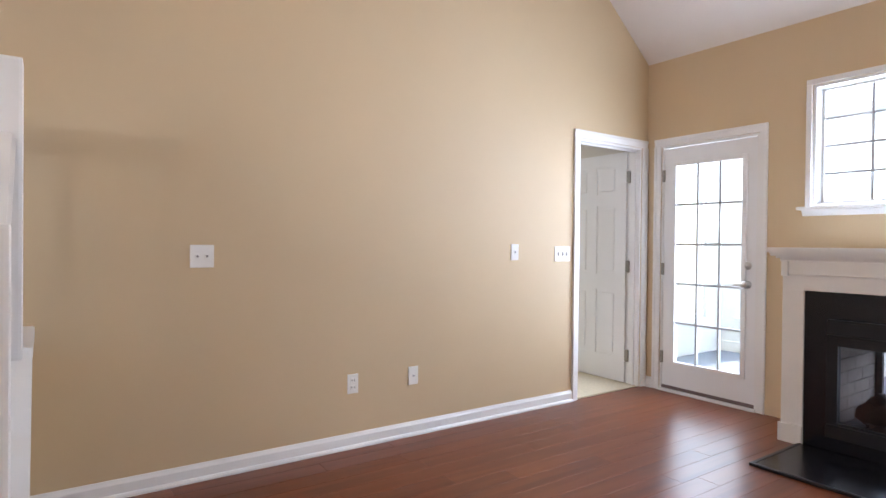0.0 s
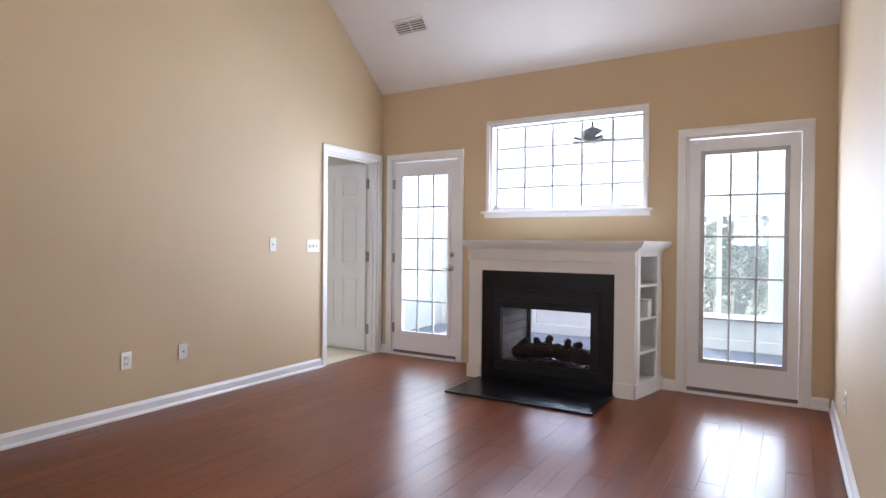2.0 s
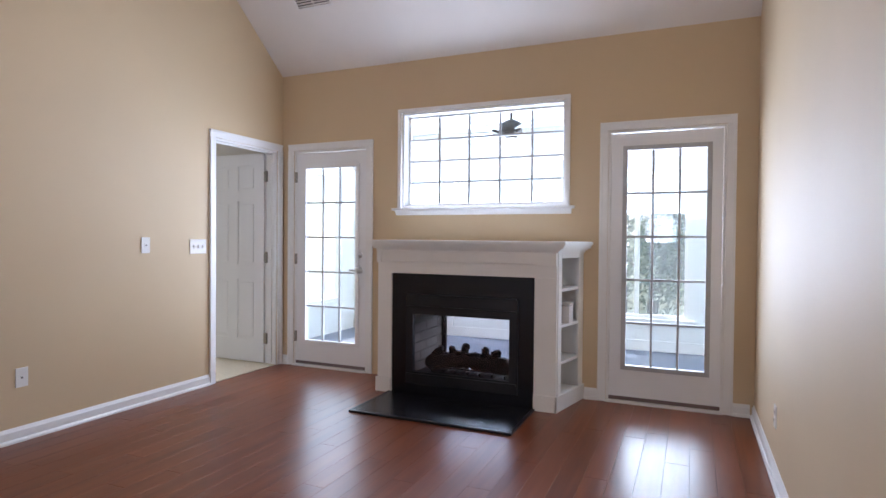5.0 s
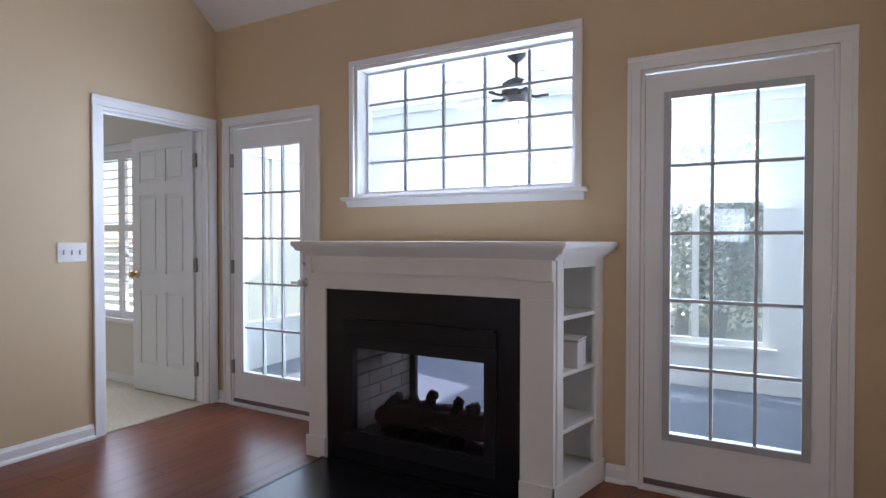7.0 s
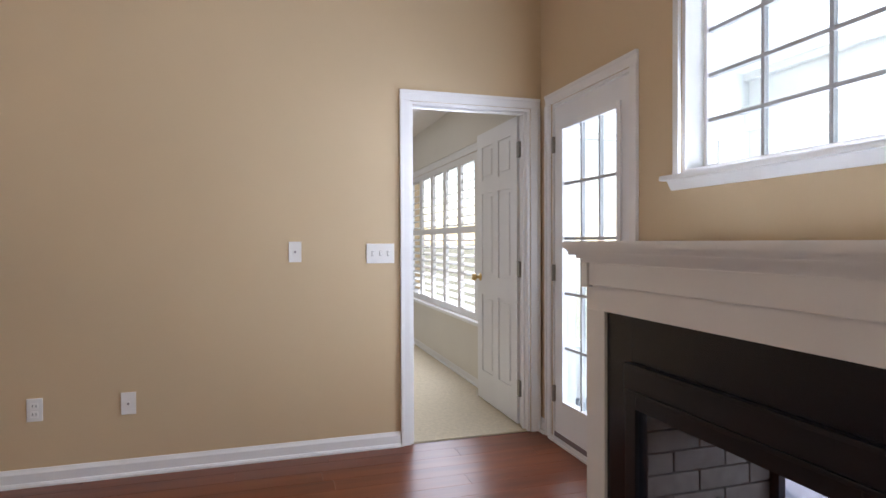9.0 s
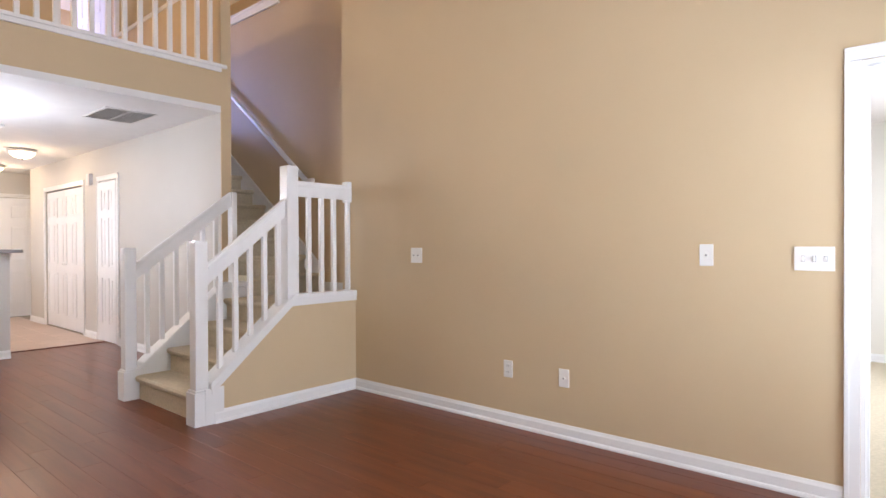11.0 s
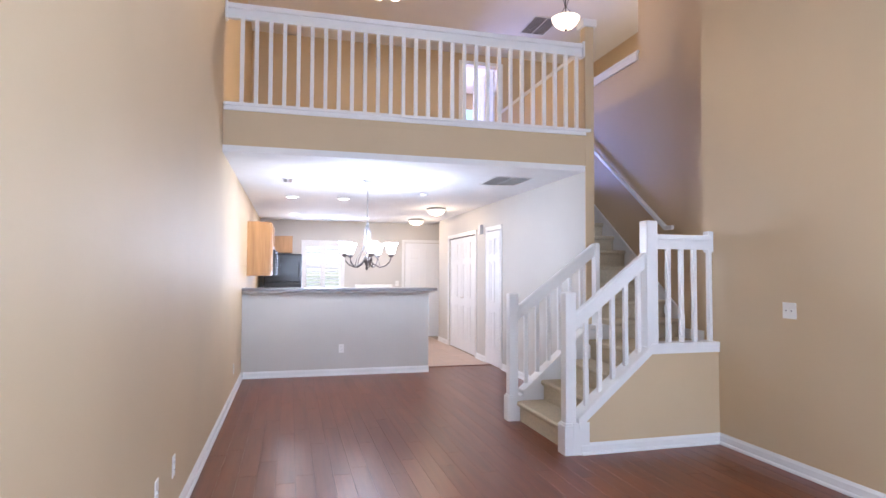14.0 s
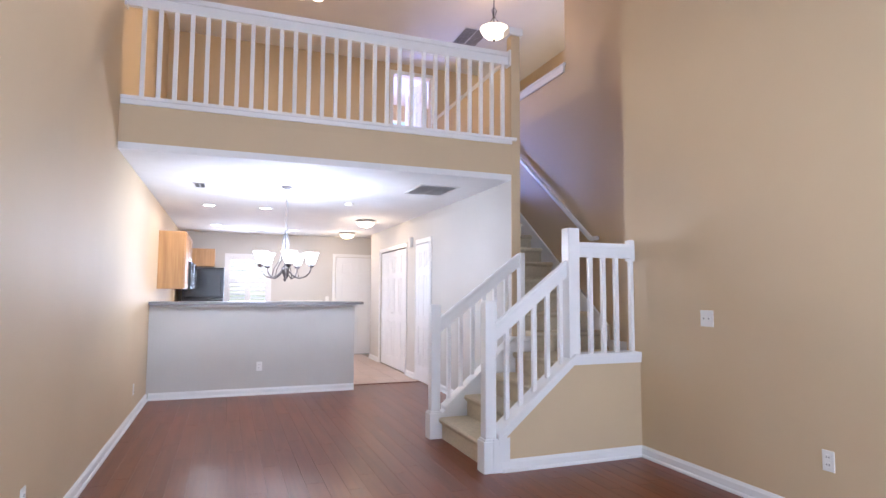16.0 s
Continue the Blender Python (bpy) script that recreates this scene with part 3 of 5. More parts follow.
part("crown", ring(0.012, 1.128, 1.145), WHITE, fp)
part("crown", ring(0.030, 1.145, 1.158), WHITE, fp)
part("crown", ring(0.055, 1.158, 1.172, 0.004), WHITE, fp)
part("crown", ring(0.060, 1.172, 1.182, 0.003), WHITE, fp)
part("mantel_shelf", ring(0.072, 1.182, 1.212, 0.006), WHITE, fp, "white painted mantel shelf")
# shelf side, open towards the second door
def sidebox(y0, y1, o0, o1, z0, z1):
    return prism([(splay(y0, o0), y0), (splay(y1, o0), y1), (splay(y1, o1), y1), (splay(y0, o1), y0)], 2, z0, z1, 0.002)


part("stile", sidebox(FY + 0.03, FY + 0.085, -0.02, 0.0, 0, 1.128), WHITE, fp)
part("stile", sidebox(-0.085, -0.002, -0.02, 0.0, 0, 1.128), WHITE, fp)
part("top_rail", sidebox(FY + 0.085, -0.085, -0.02, 0.0, 1.09, 1.128), WHITE, fp)
part("bottom_rail", sidebox(FY + 0.085, -0.085, -0.02, 0.0, 0, 0.115), WHITE, fp)
part("plinth", sidebox(FY - 0.014, -0.002, 0.0, 0.013, 0, 0.115), WHITE, fp)
part("shelf_back", sidebox(FY + 0.03, -0.002, -0.265, -0.25, 0, 1.128), WHITE, fp)
part("shelf_side", sidebox(FY + 0.03, FY + 0.045, -0.25, -0.02, 0.1, 1.128), WHITE, fp)
part("shelf_side", sidebox(-0.017, -0.002, -0.25, -0.02, 0.1, 1.128), WHITE, fp)
for z in (0.10, 0.345, 0.61, 0.87):
    part("shelf", sidebox(FY + 0.046, -0.018, -0.249, -0.006, z - 0.02, z), WHITE, fp)
part("side_panel", prism([(FX0, FY + 0.03), (FX0 + 0.02, FY + 0.03), (BX0 + 0.02, -0.002), (BX0, -0.002)], 2, 0, 1.128), WHITE, fp)
# black surround and firebox
part("slate", boxes((1.465, FY + 0.012, 0, 1.62, FY + 0.032, 0.95), bevel=0.002), MARBLE, fp, "black slate tile")
part("slate", boxes((2.47, FY + 0.012, 0, 2.62, FY + 0.032, 0.95), bevel=0.002), MARBLE, fp, "black slate tile")
part("slate", boxes((1.62, FY + 0.012, 0.76, 2.47, FY + 0.032, 0.95), bevel=0.002), MARBLE, fp, "black slate tile")
part("slate", boxes((1.62, FY + 0.012, 0.0, 2.47, FY + 0.032, 0.10), bevel=0.002), MARBLE, fp, "black slate tile")
part("louvre", boxes((1.59, FY - 0.004, 0.70, 2.50, FY + 0.05, 0.78), (1.60, FY - 0.010, 0.685, 2.49, FY + 0.03, 0.70), (1.60, FY - 0.010, 0.775, 2.49, FY + 0.03, 0.79), bevel=0.003), IRON, fp, "black metal firebox louvre")
part("louvre", boxes((1.59, FY - 0.004, 0.09, 2.50, FY + 0.05, 0.155), (1.60, FY - 0.010, 0.155, 2.49, FY + 0.03, 0.17), bevel=0.003), IRON, fp, "black metal firebox louvre")
part("firebox_frame", boxes((1.59, FY + 0.002, 0.155, 1.65, FY + 0.05, 0.70), (2.435, FY + 0.002, 0.155, 2.50, FY + 0.05, 0.70), (1.65, FY + 0.002, 0.635, 2.435, FY + 0.05, 0.70), (1.65, FY + 0.002, 0.155, 2.435, FY + 0.05, 0.185), bevel=0.003), IRON, fp, "black metal frame")
fbk = part("firebox", boxes((1.60, FY + 0.05, 0.14, 2.48, 0.155, 0.16), (1.60, FY + 0.05, 0.66, 2.48, 0.155, 0.68), (1.60, FY + 0.05, 0.16, 1.62, 0.155, 0.66), (2.46, FY + 0.05, 0.16, 2.48, 0.155, 0.66)), IRON, fp)
part("back_frame", boxes((1.60, 0.12, 0.16, 1.68, 0.15, 0.66), (2.40, 0.12, 0.16, 2.48, 0.15, 0.66), (1.68, 0.12, 0.60, 2.40, 0.15, 0.66), (1.68, 0.12, 0.16, 2.40, 0.15, 0.20)), IRON, fp)
for side in (0, 1):
    xa, xb = ((1.621, 1.645), (2.435, 2.459))[side]
    for r in range(6):
        off = 0.11 if r % 2 else 0.0
        y = FY + 0.055 - off
        while y < 0.11:
            a, b = max(y, FY + 0.055), min(y + 0.215, 0.115)
            if b - a > 0.02:
                part("fire_brick", boxes((xa, a, 0.165 + r * 0.078, xb, b, 0.165 + r * 0.078 + 0.071), bevel=0.003), BRICK, fbk)
            y += 0.222
part("firebox_glass", boxes((1.65, FY + 0.018, 0.185, 2.435, FY + 0.022, 0.635)), glass_material("smoked_glass", (0.80, 0.81, 0.84)), fp).visible_shadow = False
hearth = thing("hearth_slab", (2.05, -0.8, 0), "flat black slate hearth on the wooden floor", "hearth")
part("slate", boxes((1.47, -1.05, 0.0, 2.05, FY - 0.016, 0.014), bevel=0.003), MARBLE, hearth)
part("slate", boxes((2.052, -1.05, 0.0, 2.615, FY - 0.016, 0.014), bevel=0.003), MARBLE, hearth)
part("edge_strip", boxes((1.45, -1.07, 0.0, 1.47, FY - 0.016, 0.016), (2.615, -1.07, 0.0, 2.635, FY - 0.016, 0.016), (1.47, -1.07, 0.0, 2.615, -1.05, 0.016), bevel=0.003), IRON, hearth, "dark wooden edging")


def gas_log(a, b, r0, r1, seed):
    """A knotty charred log from a to b."""
    rnd = random.Random(seed)
    a, b = Vector(a), Vector(b)
    pts = [a.lerp(b, k / 9) + Vector((rnd.uniform(-0.008, 0.008), rnd.uniform(-0.008, 0.008), rnd.uniform(-0.008, 0.008))) for k in range(10)]
    bm = tube(pts, 1.0, 12)
    for i, v in enumerate(bm.verts):
        k = i // 12
        want = (r0 + (r1 - r0) * k / 9) * rnd.uniform(0.82, 1.18) * (0.6 if k in (0, 9) else 1)
        v.co = pts[k] + (v.co - pts[k]) * want
    return bm


logs = thing("gas_log_set", (2.05, -0.2, 0.16), "charred ceramic gas logs on a black burner grate", "fire logs")
LOGS = [((1.71, -0.13, 0.235), (2.37, -0.16, 0.245), 0.052, 0.046), ((1.70, -0.30, 0.235), (2.08, -0.27, 0.26), 0.060, 0.050), ((2.04, -0.26, 0.25), (2.40, -0.31, 0.235), 0.050, 0.058),
        ((1.76, -0.28, 0.27), (1.80, -0.22, 0.335), 0.042, 0.030), ((1.93, -0.26, 0.28), (1.86, -0.20, 0.345), 0.036, 0.026), ((1.97, -0.24, 0.27), (2.00, -0.18, 0.385), 0.040, 0.028),
        ((2.17, -0.26, 0.27), (2.16, -0.20, 0.365), 0.038, 0.026), ((2.21, -0.27, 0.27), (2.28, -0.20, 0.345), 0.036, 0.032), ((1.90, -0.21, 0.29), (2.14, -0.22, 0.28), 0.036, 0.034)]
for n, (a, b, r0, r1) in enumerate(LOGS):
    part("log", gas_log(a, b, r0, r1, n), CHAR, logs)
part("grate", boxes(*[(1.76 + 0.1 * k, -0.36, 0.16, 1.775 + 0.1 * k, -0.06, 0.19) for k in range(7)], (1.72, -0.30, 0.19, 2.40, -0.28, 0.2), (1.72, -0.12, 0.19, 2.40, -0.10, 0.2)), IRON, logs, "black iron grate")
boxy = thing("storage_box", (2.76, -0.2, 0.61), "small white cardboard box on the mantel side shelf", "box")
part("body", boxes((2.70, -0.27, 0.61, 2.83, -0.13, 0.74), bevel=0.003), CARD, boxy)
part("lid", boxes((2.697, -0.273, 0.74, 2.833, -0.127, 0.748)), CARD, boxy)
# The shade between box and lid is a solid dark strip.
part("lid_shade_strip", boxes((2.7, -0.2735, 0.737, 2.8335, -0.127, 0.7395)), CARD2, boxy, "dark strip for the shade under the lid")

# ---- stairs ----
RISE, RUN = 0.186, 0.25
SY0, SY1 = -5.42, -4.47
stairs = thing("staircase", (0.6, -5.2, 0), "carpeted staircase with white painted rails and a landing", "stairs", kind="structure")


def step_mesh(x0, y0, x1, y1, z0, z1, nose, axis):
    """One carpeted step with a rounded nosing towards +x (axis 0) or +y (axis 1)."""
    prof = [(0, z0), (0, z1 - 0.045), (0.012, z1 - 0.05), (nose, z1 - 0.035), (nose + 0.004, z1 - 0.015), (nose - 0.008, z1), (0, z1 + 0.001)]
    if axis == 0:
        pts = [(x0, z0), *[(x1 + p, q) for p, q in prof], (x0, z1)]
        bm = prism(pts, 1, y0, y1)
    else:
        pts = [(y0, z0), *[(y1 + p, q) for p, q in prof], (y0, z1)]
        bm = prism(pts, 0, x0, x1)
    return bm


NX = 1.335
for k in range(4):
    x1 = NX - k * RUN
    x0 = x1 - RUN if k < 3 else -0.449
    part("step", step_mesh(x0, SY0, x1, SY1, 0.0, (k + 1) * RISE, 0.028, 0), CARPET, stairs)
LAND = 4 * RISE
for k in range(11):
    y1 = -5.42 - k * RUN
    part("step", step_mesh(-0.449, y1 - RUN if k < 10 else -8.31, HALL - 0.101, y1 if k else SY0 - 0.001, max(0.0, LAND + (k - 2) * RISE), LAND + (k + 1) * RISE, 0.028, 1), CARPET, stairs)
part("skirt", prism([(-5.35, LAND + 0.02), (-5.35, LAND + 0.24), (-8.15, LAND + 0.24 + 2.8 * RISE / RUN), (-8.3, LAND + 0.1 + 2.95 * RISE / RUN - 0.15), (-8.3, LAND + 2.0)], 0, -0.449, -0.43), WHITE, stairs, "white skirt board")
part("skirt_moulding", prism([(-5.35, LAND + 0.225), (-5.35, LAND + 0.25), (-8.15, LAND + 0.25 + 2.8 * RISE / RUN), (-8.15, LAND + 0.225 + 2.8 * RISE / RUN)], 0, -0.43, -0.418, 0.003), WHITE, stairs)
part("skirt", boxes((-0.449, -5.35, LAND, -0.432, -4.55, LAND + 0.10)), WHITE, stairs, "white baseboard on the landing")
# side wall with its sloped cap
KX = 0.64
sidew = [(0.0, 0.0), (1.335, 0.0), (1.335, 0.20), (KX, 0.785), (0.0, 0.785)]
part("side_wall", prism(sidew, 1, -4.46, -4.35), PAINT, stairs, "tan painted stair side wall")
slope = (0.785 - 0.20) / (1.335 - KX)
cap = [(1.30, 0.235), (KX, 0.790), (-0.0 + 0.002, 0.790), (0.002, 0.835), (KX - 0.01, 0.835), (1.30, 0.282)]
part("cap", prism(cap, 1, -4.485, -4.325, 0.004), WHITE, stairs, "white sloped wooden cap")
part("cap_moulding", prism([(1.29, 0.20), (KX, 0.752), (0.002, 0.752), (0.002, 0.789), (KX, 0.789), (1.29, 0.238)], 1, -4.35, -4.334), WHITE, stairs)
part("end_board", boxes((1.20, -4.35, 0.0, 1.335, -4.34, 0.245)), WHITE, stairs)
curb = [(NX + 0.02, 0.0), (NX + 0.02, 0.20), (0.60, 0.84), (0.37, 0.84), (0.37, 0.0)]
part("side_curb", prism(curb, 1, -5.52, -5.42), WHITE, stairs, "white closed stringer")
part("cap", prism([(1.30, 0.235), (0.60, 0.845), (0.38, 0.845), (0.38, 0.885), (0.60, 0.885), (1.30, 0.282)], 1, -5.545, -5.405, 0.004), WHITE, stairs)


def newel(x, y, z0, ztop, plinth, s=0.045):
    if plinth:
        part("newel_base", boxes((x - 0.062, y - 0.062, 0, x + 0.062, y + 0.062, 0.225), (x - 0.054, y - 0.054, 0.225, x + 0.054, y + 0.054, 0.24), bevel=0.003), WHITE, stairs)
    part("newel", boxes((x - s, y - s, z0, x + s, y + s, ztop), bevel=0.012), WHITE, stairs)


newel(1.345, -4.405, 0.24, 1.25, True)
newel(1.39, -5.47, 0.24, 1.20, True)
newel(0.62, -4.405, 0.80, 1.83, False, 0.052)
part("half_newel", boxes((0.0, -4.455, 0.835, 0.03, -4.415, 1.76), (0.0, -4.46, 1.58, 0.05, -4.395, 1.755), bevel=0.005), WHITE, stairs)
part("half_newel", boxes((HALL + 0.002, -5.51, 0.885, HALL + 0.05, -5.43, 1.70), bevel=0.005), WHITE, stairs)


def rail_run(x0, z0, x1, z1, y, deep=0.115):
    """Sloped top rail: a bread-loaf grip over a flat fascia."""
    part("handrail", prism([(x0, z0), (x1, z1), (x1, z1 - 0.04), (x0, z0 - 0.04)], 1, y - 0.034, y + 0.034, 0.010), WHITE, stairs)
    part("rail_fascia", prism([(x0, z0 - 0.041), (x1, z1 - 0.041), (x1, z1 - deep - 0.02), (x0, z0 - deep - 0.02)], 1, y - 0.020, y + 0.020, 0.003), WHITE, stairs)


rail_run(1.30, 1.075, 0.665, 1.575, -4.405)
rail_run(0.57, 1.72, 0.03, 1.72, -4.405, 0.10)
rail_run(1.345, 1.075, HALL + 0.05, 1.70, -5.47)


def baluster(x, y, z0, z1, root, s=0.017):
    part("baluster", boxes((x - s, y - s, z0, x + s, y + s, z1), bevel=0.003), WHITE, root)


for k in range(5):
    x = 1.195 - 0.118 * k
    f = (1.30 - x) / (1.30 - KX)
    baluster(x, -4.405, 0.27 + f * 0.555, 1.075 + (1.30 - x) * 0.787 - 0.12, stairs)
for x in (0.44, 0.315, 0.19):
    baluster(x, -4.405, 0.83, 1.60, stairs)
for k in range(6):
    x = 1.25 - 0.118 * k
    baluster(x, -5.47, 0.30 + (1.30 - x) * 0.86, 1.075 + (1.345 - x) * 0.757 - 0.12, stairs)
wall_rail = thing("wall_handrail", (-0.40, -6.5, 2.0), "white wooden handrail on the stairwell wall", "handrail")
part("rail", prism([(-5.45, 1.86), (-5.58, 1.86), (-8.1, 1.86 + 2.52 * 0.77), (-8.1, 1.905 + 2.52 * 0.77), (-5.56, 1.905), (-5.45, 1.905)], 0, -0.415, -0.37, 0.008), WHITE, wall_rail)
for y in (-5.75, -6.9, -8.0):
    z = 1.86 + (-5.58 - y) * 0.77
    part("bracket", boxes((-0.449, y - 0.02, z - 0.07, -0.44, y + 0.02, z + 0.0), (-0.445, y - 0.008, z - 0.03, -0.39, y + 0.008, z - 0.012), bevel=0.002), BRASS, wall_rail, "brass bracket")

# ---- loft rail ----
lrail = thing("loft_railing", (2.2, LOFT, LZ1), "white painted loft railing with square balusters", "railing", kind="structure")
part("base_trim", boxes((HALL - 0.05, LOFT - 0.11, 2.885, W - 0.005, LOFT + 0.030, 2.915), (HALL, LOFT, 2.845, W - 0.005, LOFT + 0.018, 2.885), bevel=0.004), WHITE, lrail, "white cap on the loft edge")
part("curb", boxes((HALL, LOFT - 0.10, LZ1, W, LOFT, 2.885)), PAINT, lrail, "tan painted curb")
part("handrail", boxes((HALL, LOFT - 0.085, 3.79, W - 0.02, LOFT - 0.015, 3.84), bevel=0.010), WHITE, lrail)
part("rail_fascia", boxes((HALL, LOFT - 0.072, 3.70, W - 0.02, LOFT - 0.028, 3.789), bevel=0.003), WHITE, lrail)
part("wall_block", boxes((W - 0.02, LOFT - 0.10, 3.69, W, LOFT - 0.0, 3.86), bevel=0.004), WHITE, lrail)
part("wall_block", boxes((HALL, LOFT - 0.10, 3.69, HALL + 0.02, LOFT + 0.002, 3.86), bevel=0.004), WHITE, lrail)
for k in range(28):
    baluster(3.91 - k * 0.1245, LOFT - 0.05, 2.915, 3.705, lrail, 0.018)

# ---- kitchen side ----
solid("wall_half", boxes((1.55, -8.37, 0, W, -8.25, 1.14)), HALLWALL, "off-white half wall under the breakfast bar", "wall")
bar = thing("breakfast_bar", (2.8, -8.3, 1.14), "grey laminate bar top on the half wall", "counter")
part("bar_top", prism([(1.45, -8.50), (1.45, -8.14), (1.47, -8.11), (W - 0.003, -8.11), (W - 0.003, -8.50)], 2, 1.145, 1.182, 0.004), GREY, bar)
part("bar_moulding", boxes((1.53, -8.39, 1.115, W - 0.003, -8.232, 1.144), bevel=0.004), WHITE, bar)
counter = thing("kitchen_counter", (2.9, -8.7, 0), "white kitchen counter unit behind the half wall", "counter")
part("body", boxes((1.75, -8.98, 0.09, W, -8.375, 0.87)), OAK, counter)
part("worktop", boxes((1.70, -9.02, 0.871, W, -8.373, 0.91), bevel=0.004), GREY, counter)


def cabinet(x0, x1, y0, y1, z0, z1, face, doors, label):
    """A wall cabinet with framed doors towards -x (face 0) or +y (face 1)."""
    root = thing("wall_cabinet", ((x0 + x1) / 2, (y0 + y1) / 2, z0), label, "cabinet", "kitchen cabinets")
    part("body", boxes((x0, y0, z0, x1, y1, z1), bevel=0.002), OAK, root)
    for k in range(doors):
        if face == 0:
            w = (y1 - y0) / doors
            a, b = y0 + k * w + 0.008, y0 + (k + 1) * w - 0.008
            fr = boxes((x0 - 0.018, a, z0 + 0.01, x0 - 0.001, a + 0.055, z1 - 0.01), (x0 - 0.018, b - 0.055, z0 + 0.01, x0 - 0.001, b, z1 - 0.01), (x0 - 0.018, a + 0.055, z0 + 0.01, x0 - 0.001, b - 0.055, z0 + 0.065), (x0 - 0.018, a + 0.055, z1 - 0.065, x0 - 0.001, b - 0.055, z1 - 0.01), (x0 - 0.010, a + 0.055, z0 + 0.065, x0 - 0.001, b - 0.055, z1 - 0.065))
        else:
            w = (x1 - x0) / doors
            a, b = x0 + k * w + 0.008, x0 + (k + 1) * w - 0.008
            fr = boxes((a, y1 + 0.001, z0 + 0.01, a + 0.055, y1 + 0.018, z1 - 0.01), (b - 0.055, y1 + 0.001, z0 + 0.01, b, y1 + 0.018, z1 - 0.01), (a + 0.055, y1 + 0.001, z0 + 0.01, b - 0.055, y1 + 0.018, z0 + 0.065), (a + 0.055, y1 + 0.001, z1 - 0.065, b - 0.055, y1 + 0.018, z1 - 0.01), (a + 0.055, y1 + 0.001, z0 + 0.065, b - 0.055, y1 + 0.010, z1 - 0.065))
        d = part("cabinet_door", fr, OAK, root)
    return root


cabinet(3.74, W, -9.62, -8.95, 1.34, 2.12, 0, 2, "honey oak wall cabinet by the bar")
cabinet(3.74, W, -10.42, -9.63, 1.75, 2.12, 0, 2, "short honey oak cabinet over the microwave")
cabinet(3.42, W, BACK + 0.003, -12.25, 1.78, 2.12, 1, 2, "honey oak cabinet above the refrigerator")
mw = thing("microwave", (3.88, -10.0, 1.34), "black microwave under the short cabinet", "microwave")
part("body", boxes((3.68, -10.40, 1.345, W - 0.003, -9.64, 1.745), bevel=0.006), BLACKAPP, mw)
part("door", boxes((3.66, -10.38, 1.36, 3.679, -9.86, 1.73), bevel=0.004), BLACKAPP, mw)
part("handle", tube([(3.64, -9.88, 1.40), (3.63, -9.88, 1.55), (3.64, -9.88, 1.70)], 0.01), BLACKAPP, mw)
fr = thing("refrigerator", (3.6, -12.1, 0), "black refrigerator with two doors", "refrigerator")
part("body", boxes((3.24, -12.55, 0.02, 3.95, -11.98, 1.75), bevel=0.008), BLACKAPP, fr)
part("freezer_door", boxes((3.24, -11.975, 1.20, 3.95, -11.90, 1.745), bevel=0.012), BLACKAPP, fr)
part("fridge_door", boxes((3.24, -11.975, 0.10, 3.95, -11.90, 1.19), bevel=0.012), BLACKAPP, fr)
part("handle", tube([(3.30, -11.90, 1.25), (3.30, -11.86, 1.28), (3.30, -11.86, 1.55), (3.30, -11.90, 1.58)], 0.012), BLACKAPP, fr)
part("handle", tube([(3.30, -11.90, 0.75), (3.30, -11.86, 0.78), (3.30, -11.86, 1.10), (3.30, -11.90, 1.13)], 0.012), BLACKAPP, fr)


def shuttered_window(name, x0, x1, z0, z1, y, out, panels, louvre, label, tilt=1.0):
    """A window with plantation shutters: panels with a middle rail and tilted louvres."""
    root = thing(name, ((x0 + x1) / 2, y, z0), label, "window", kind="structure")
    casing(root, 0, y, out, x0, x1, z0, z1)
    part("window_sill", boxes((x0 - 0.08, y, z0 - 0.03, x1 + 0.08, y + 0.05 * out, z0), bevel=0.004), WHITE, root)
    part("pane", boxes((x0, y - 0.10 * out, z0, x1, y - 0.105 * out, z1)), GLASS, root).visible_shadow = False
    w = (x1 - x0) / panels
    for k in range(panels):
        a, b = x0 + k * w + 0.002, x0 + (k + 1) * w - 0.002
        zm = z0 + (z1 - z0) * 0.52
        ya, yb = sorted((y - 0.005 * out, y - 0.035 * out))
        sh = part("shutter", boxes((a, ya, z0, a + 0.045, yb, z1), (b - 0.045, ya, z0, b, yb, z1), (a + 0.045, ya, z0, b - 0.045, yb, z0 + 0.06), (a + 0.045, ya, zm, b - 0.045, yb, zm + 0.06), (a + 0.045, ya, z1 - 0.06, b - 0.045, yb, z1)), WHITE, root)
        for lo, hi in ((z0 + 0.06, zm), (zm + 0.06, z1 - 0.06)):
            z = lo + 0.02
            while z < hi - 0.015:
                yc = (ya + yb) / 2
                part("louvre_slat", prism([(yc - 0.030, z - 0.012 * tilt), (yc + 0.030, z + 0.010 * tilt), (yc + 0.030, z + 0.010 * tilt + 0.006), (yc - 0.030, z - 0.012 * tilt + 0.006)] if out < 0 else [(yc + 0.030, z - 0.012), (yc - 0.030, z + 0.010), (yc - 0.030, z + 0.016), (yc + 0.030, z - 0.006)], 0, a + 0.046, b - 0.046), WHITE, sh)
                z += louvre
    return root


shuttered_window("window_2", -3.5, -0.75, 0.55, 1.97, 0.0, -1, 6, 0.075, "white bedroom window with open plantation shutters")
shuttered_window("window_3", 2.41, 3.18, 0.95, 2.0, BACK, 1, 2, 0.075, "bright kitchen window with white shutters", 0.1)

low = thing("clothes_washer", (1.75, -11.9, 0), "white appliance standing by the kitchen window wall", "appliance")
part("body", boxes((1.35, -12.5, 0.02, 2.15, -11.85, 0.98), bevel=0.01), PLASTIC, low)
part("control_panel", boxes((1.36, -12.5, 0.98, 2.14, -12.36, 1.14), bevel=0.01), PLASTIC, low)
part("lid", boxes((1.42, -12.34, 0.981, 2.08, -11.90, 0.995), bevel=0.004), PLASTIC, low)
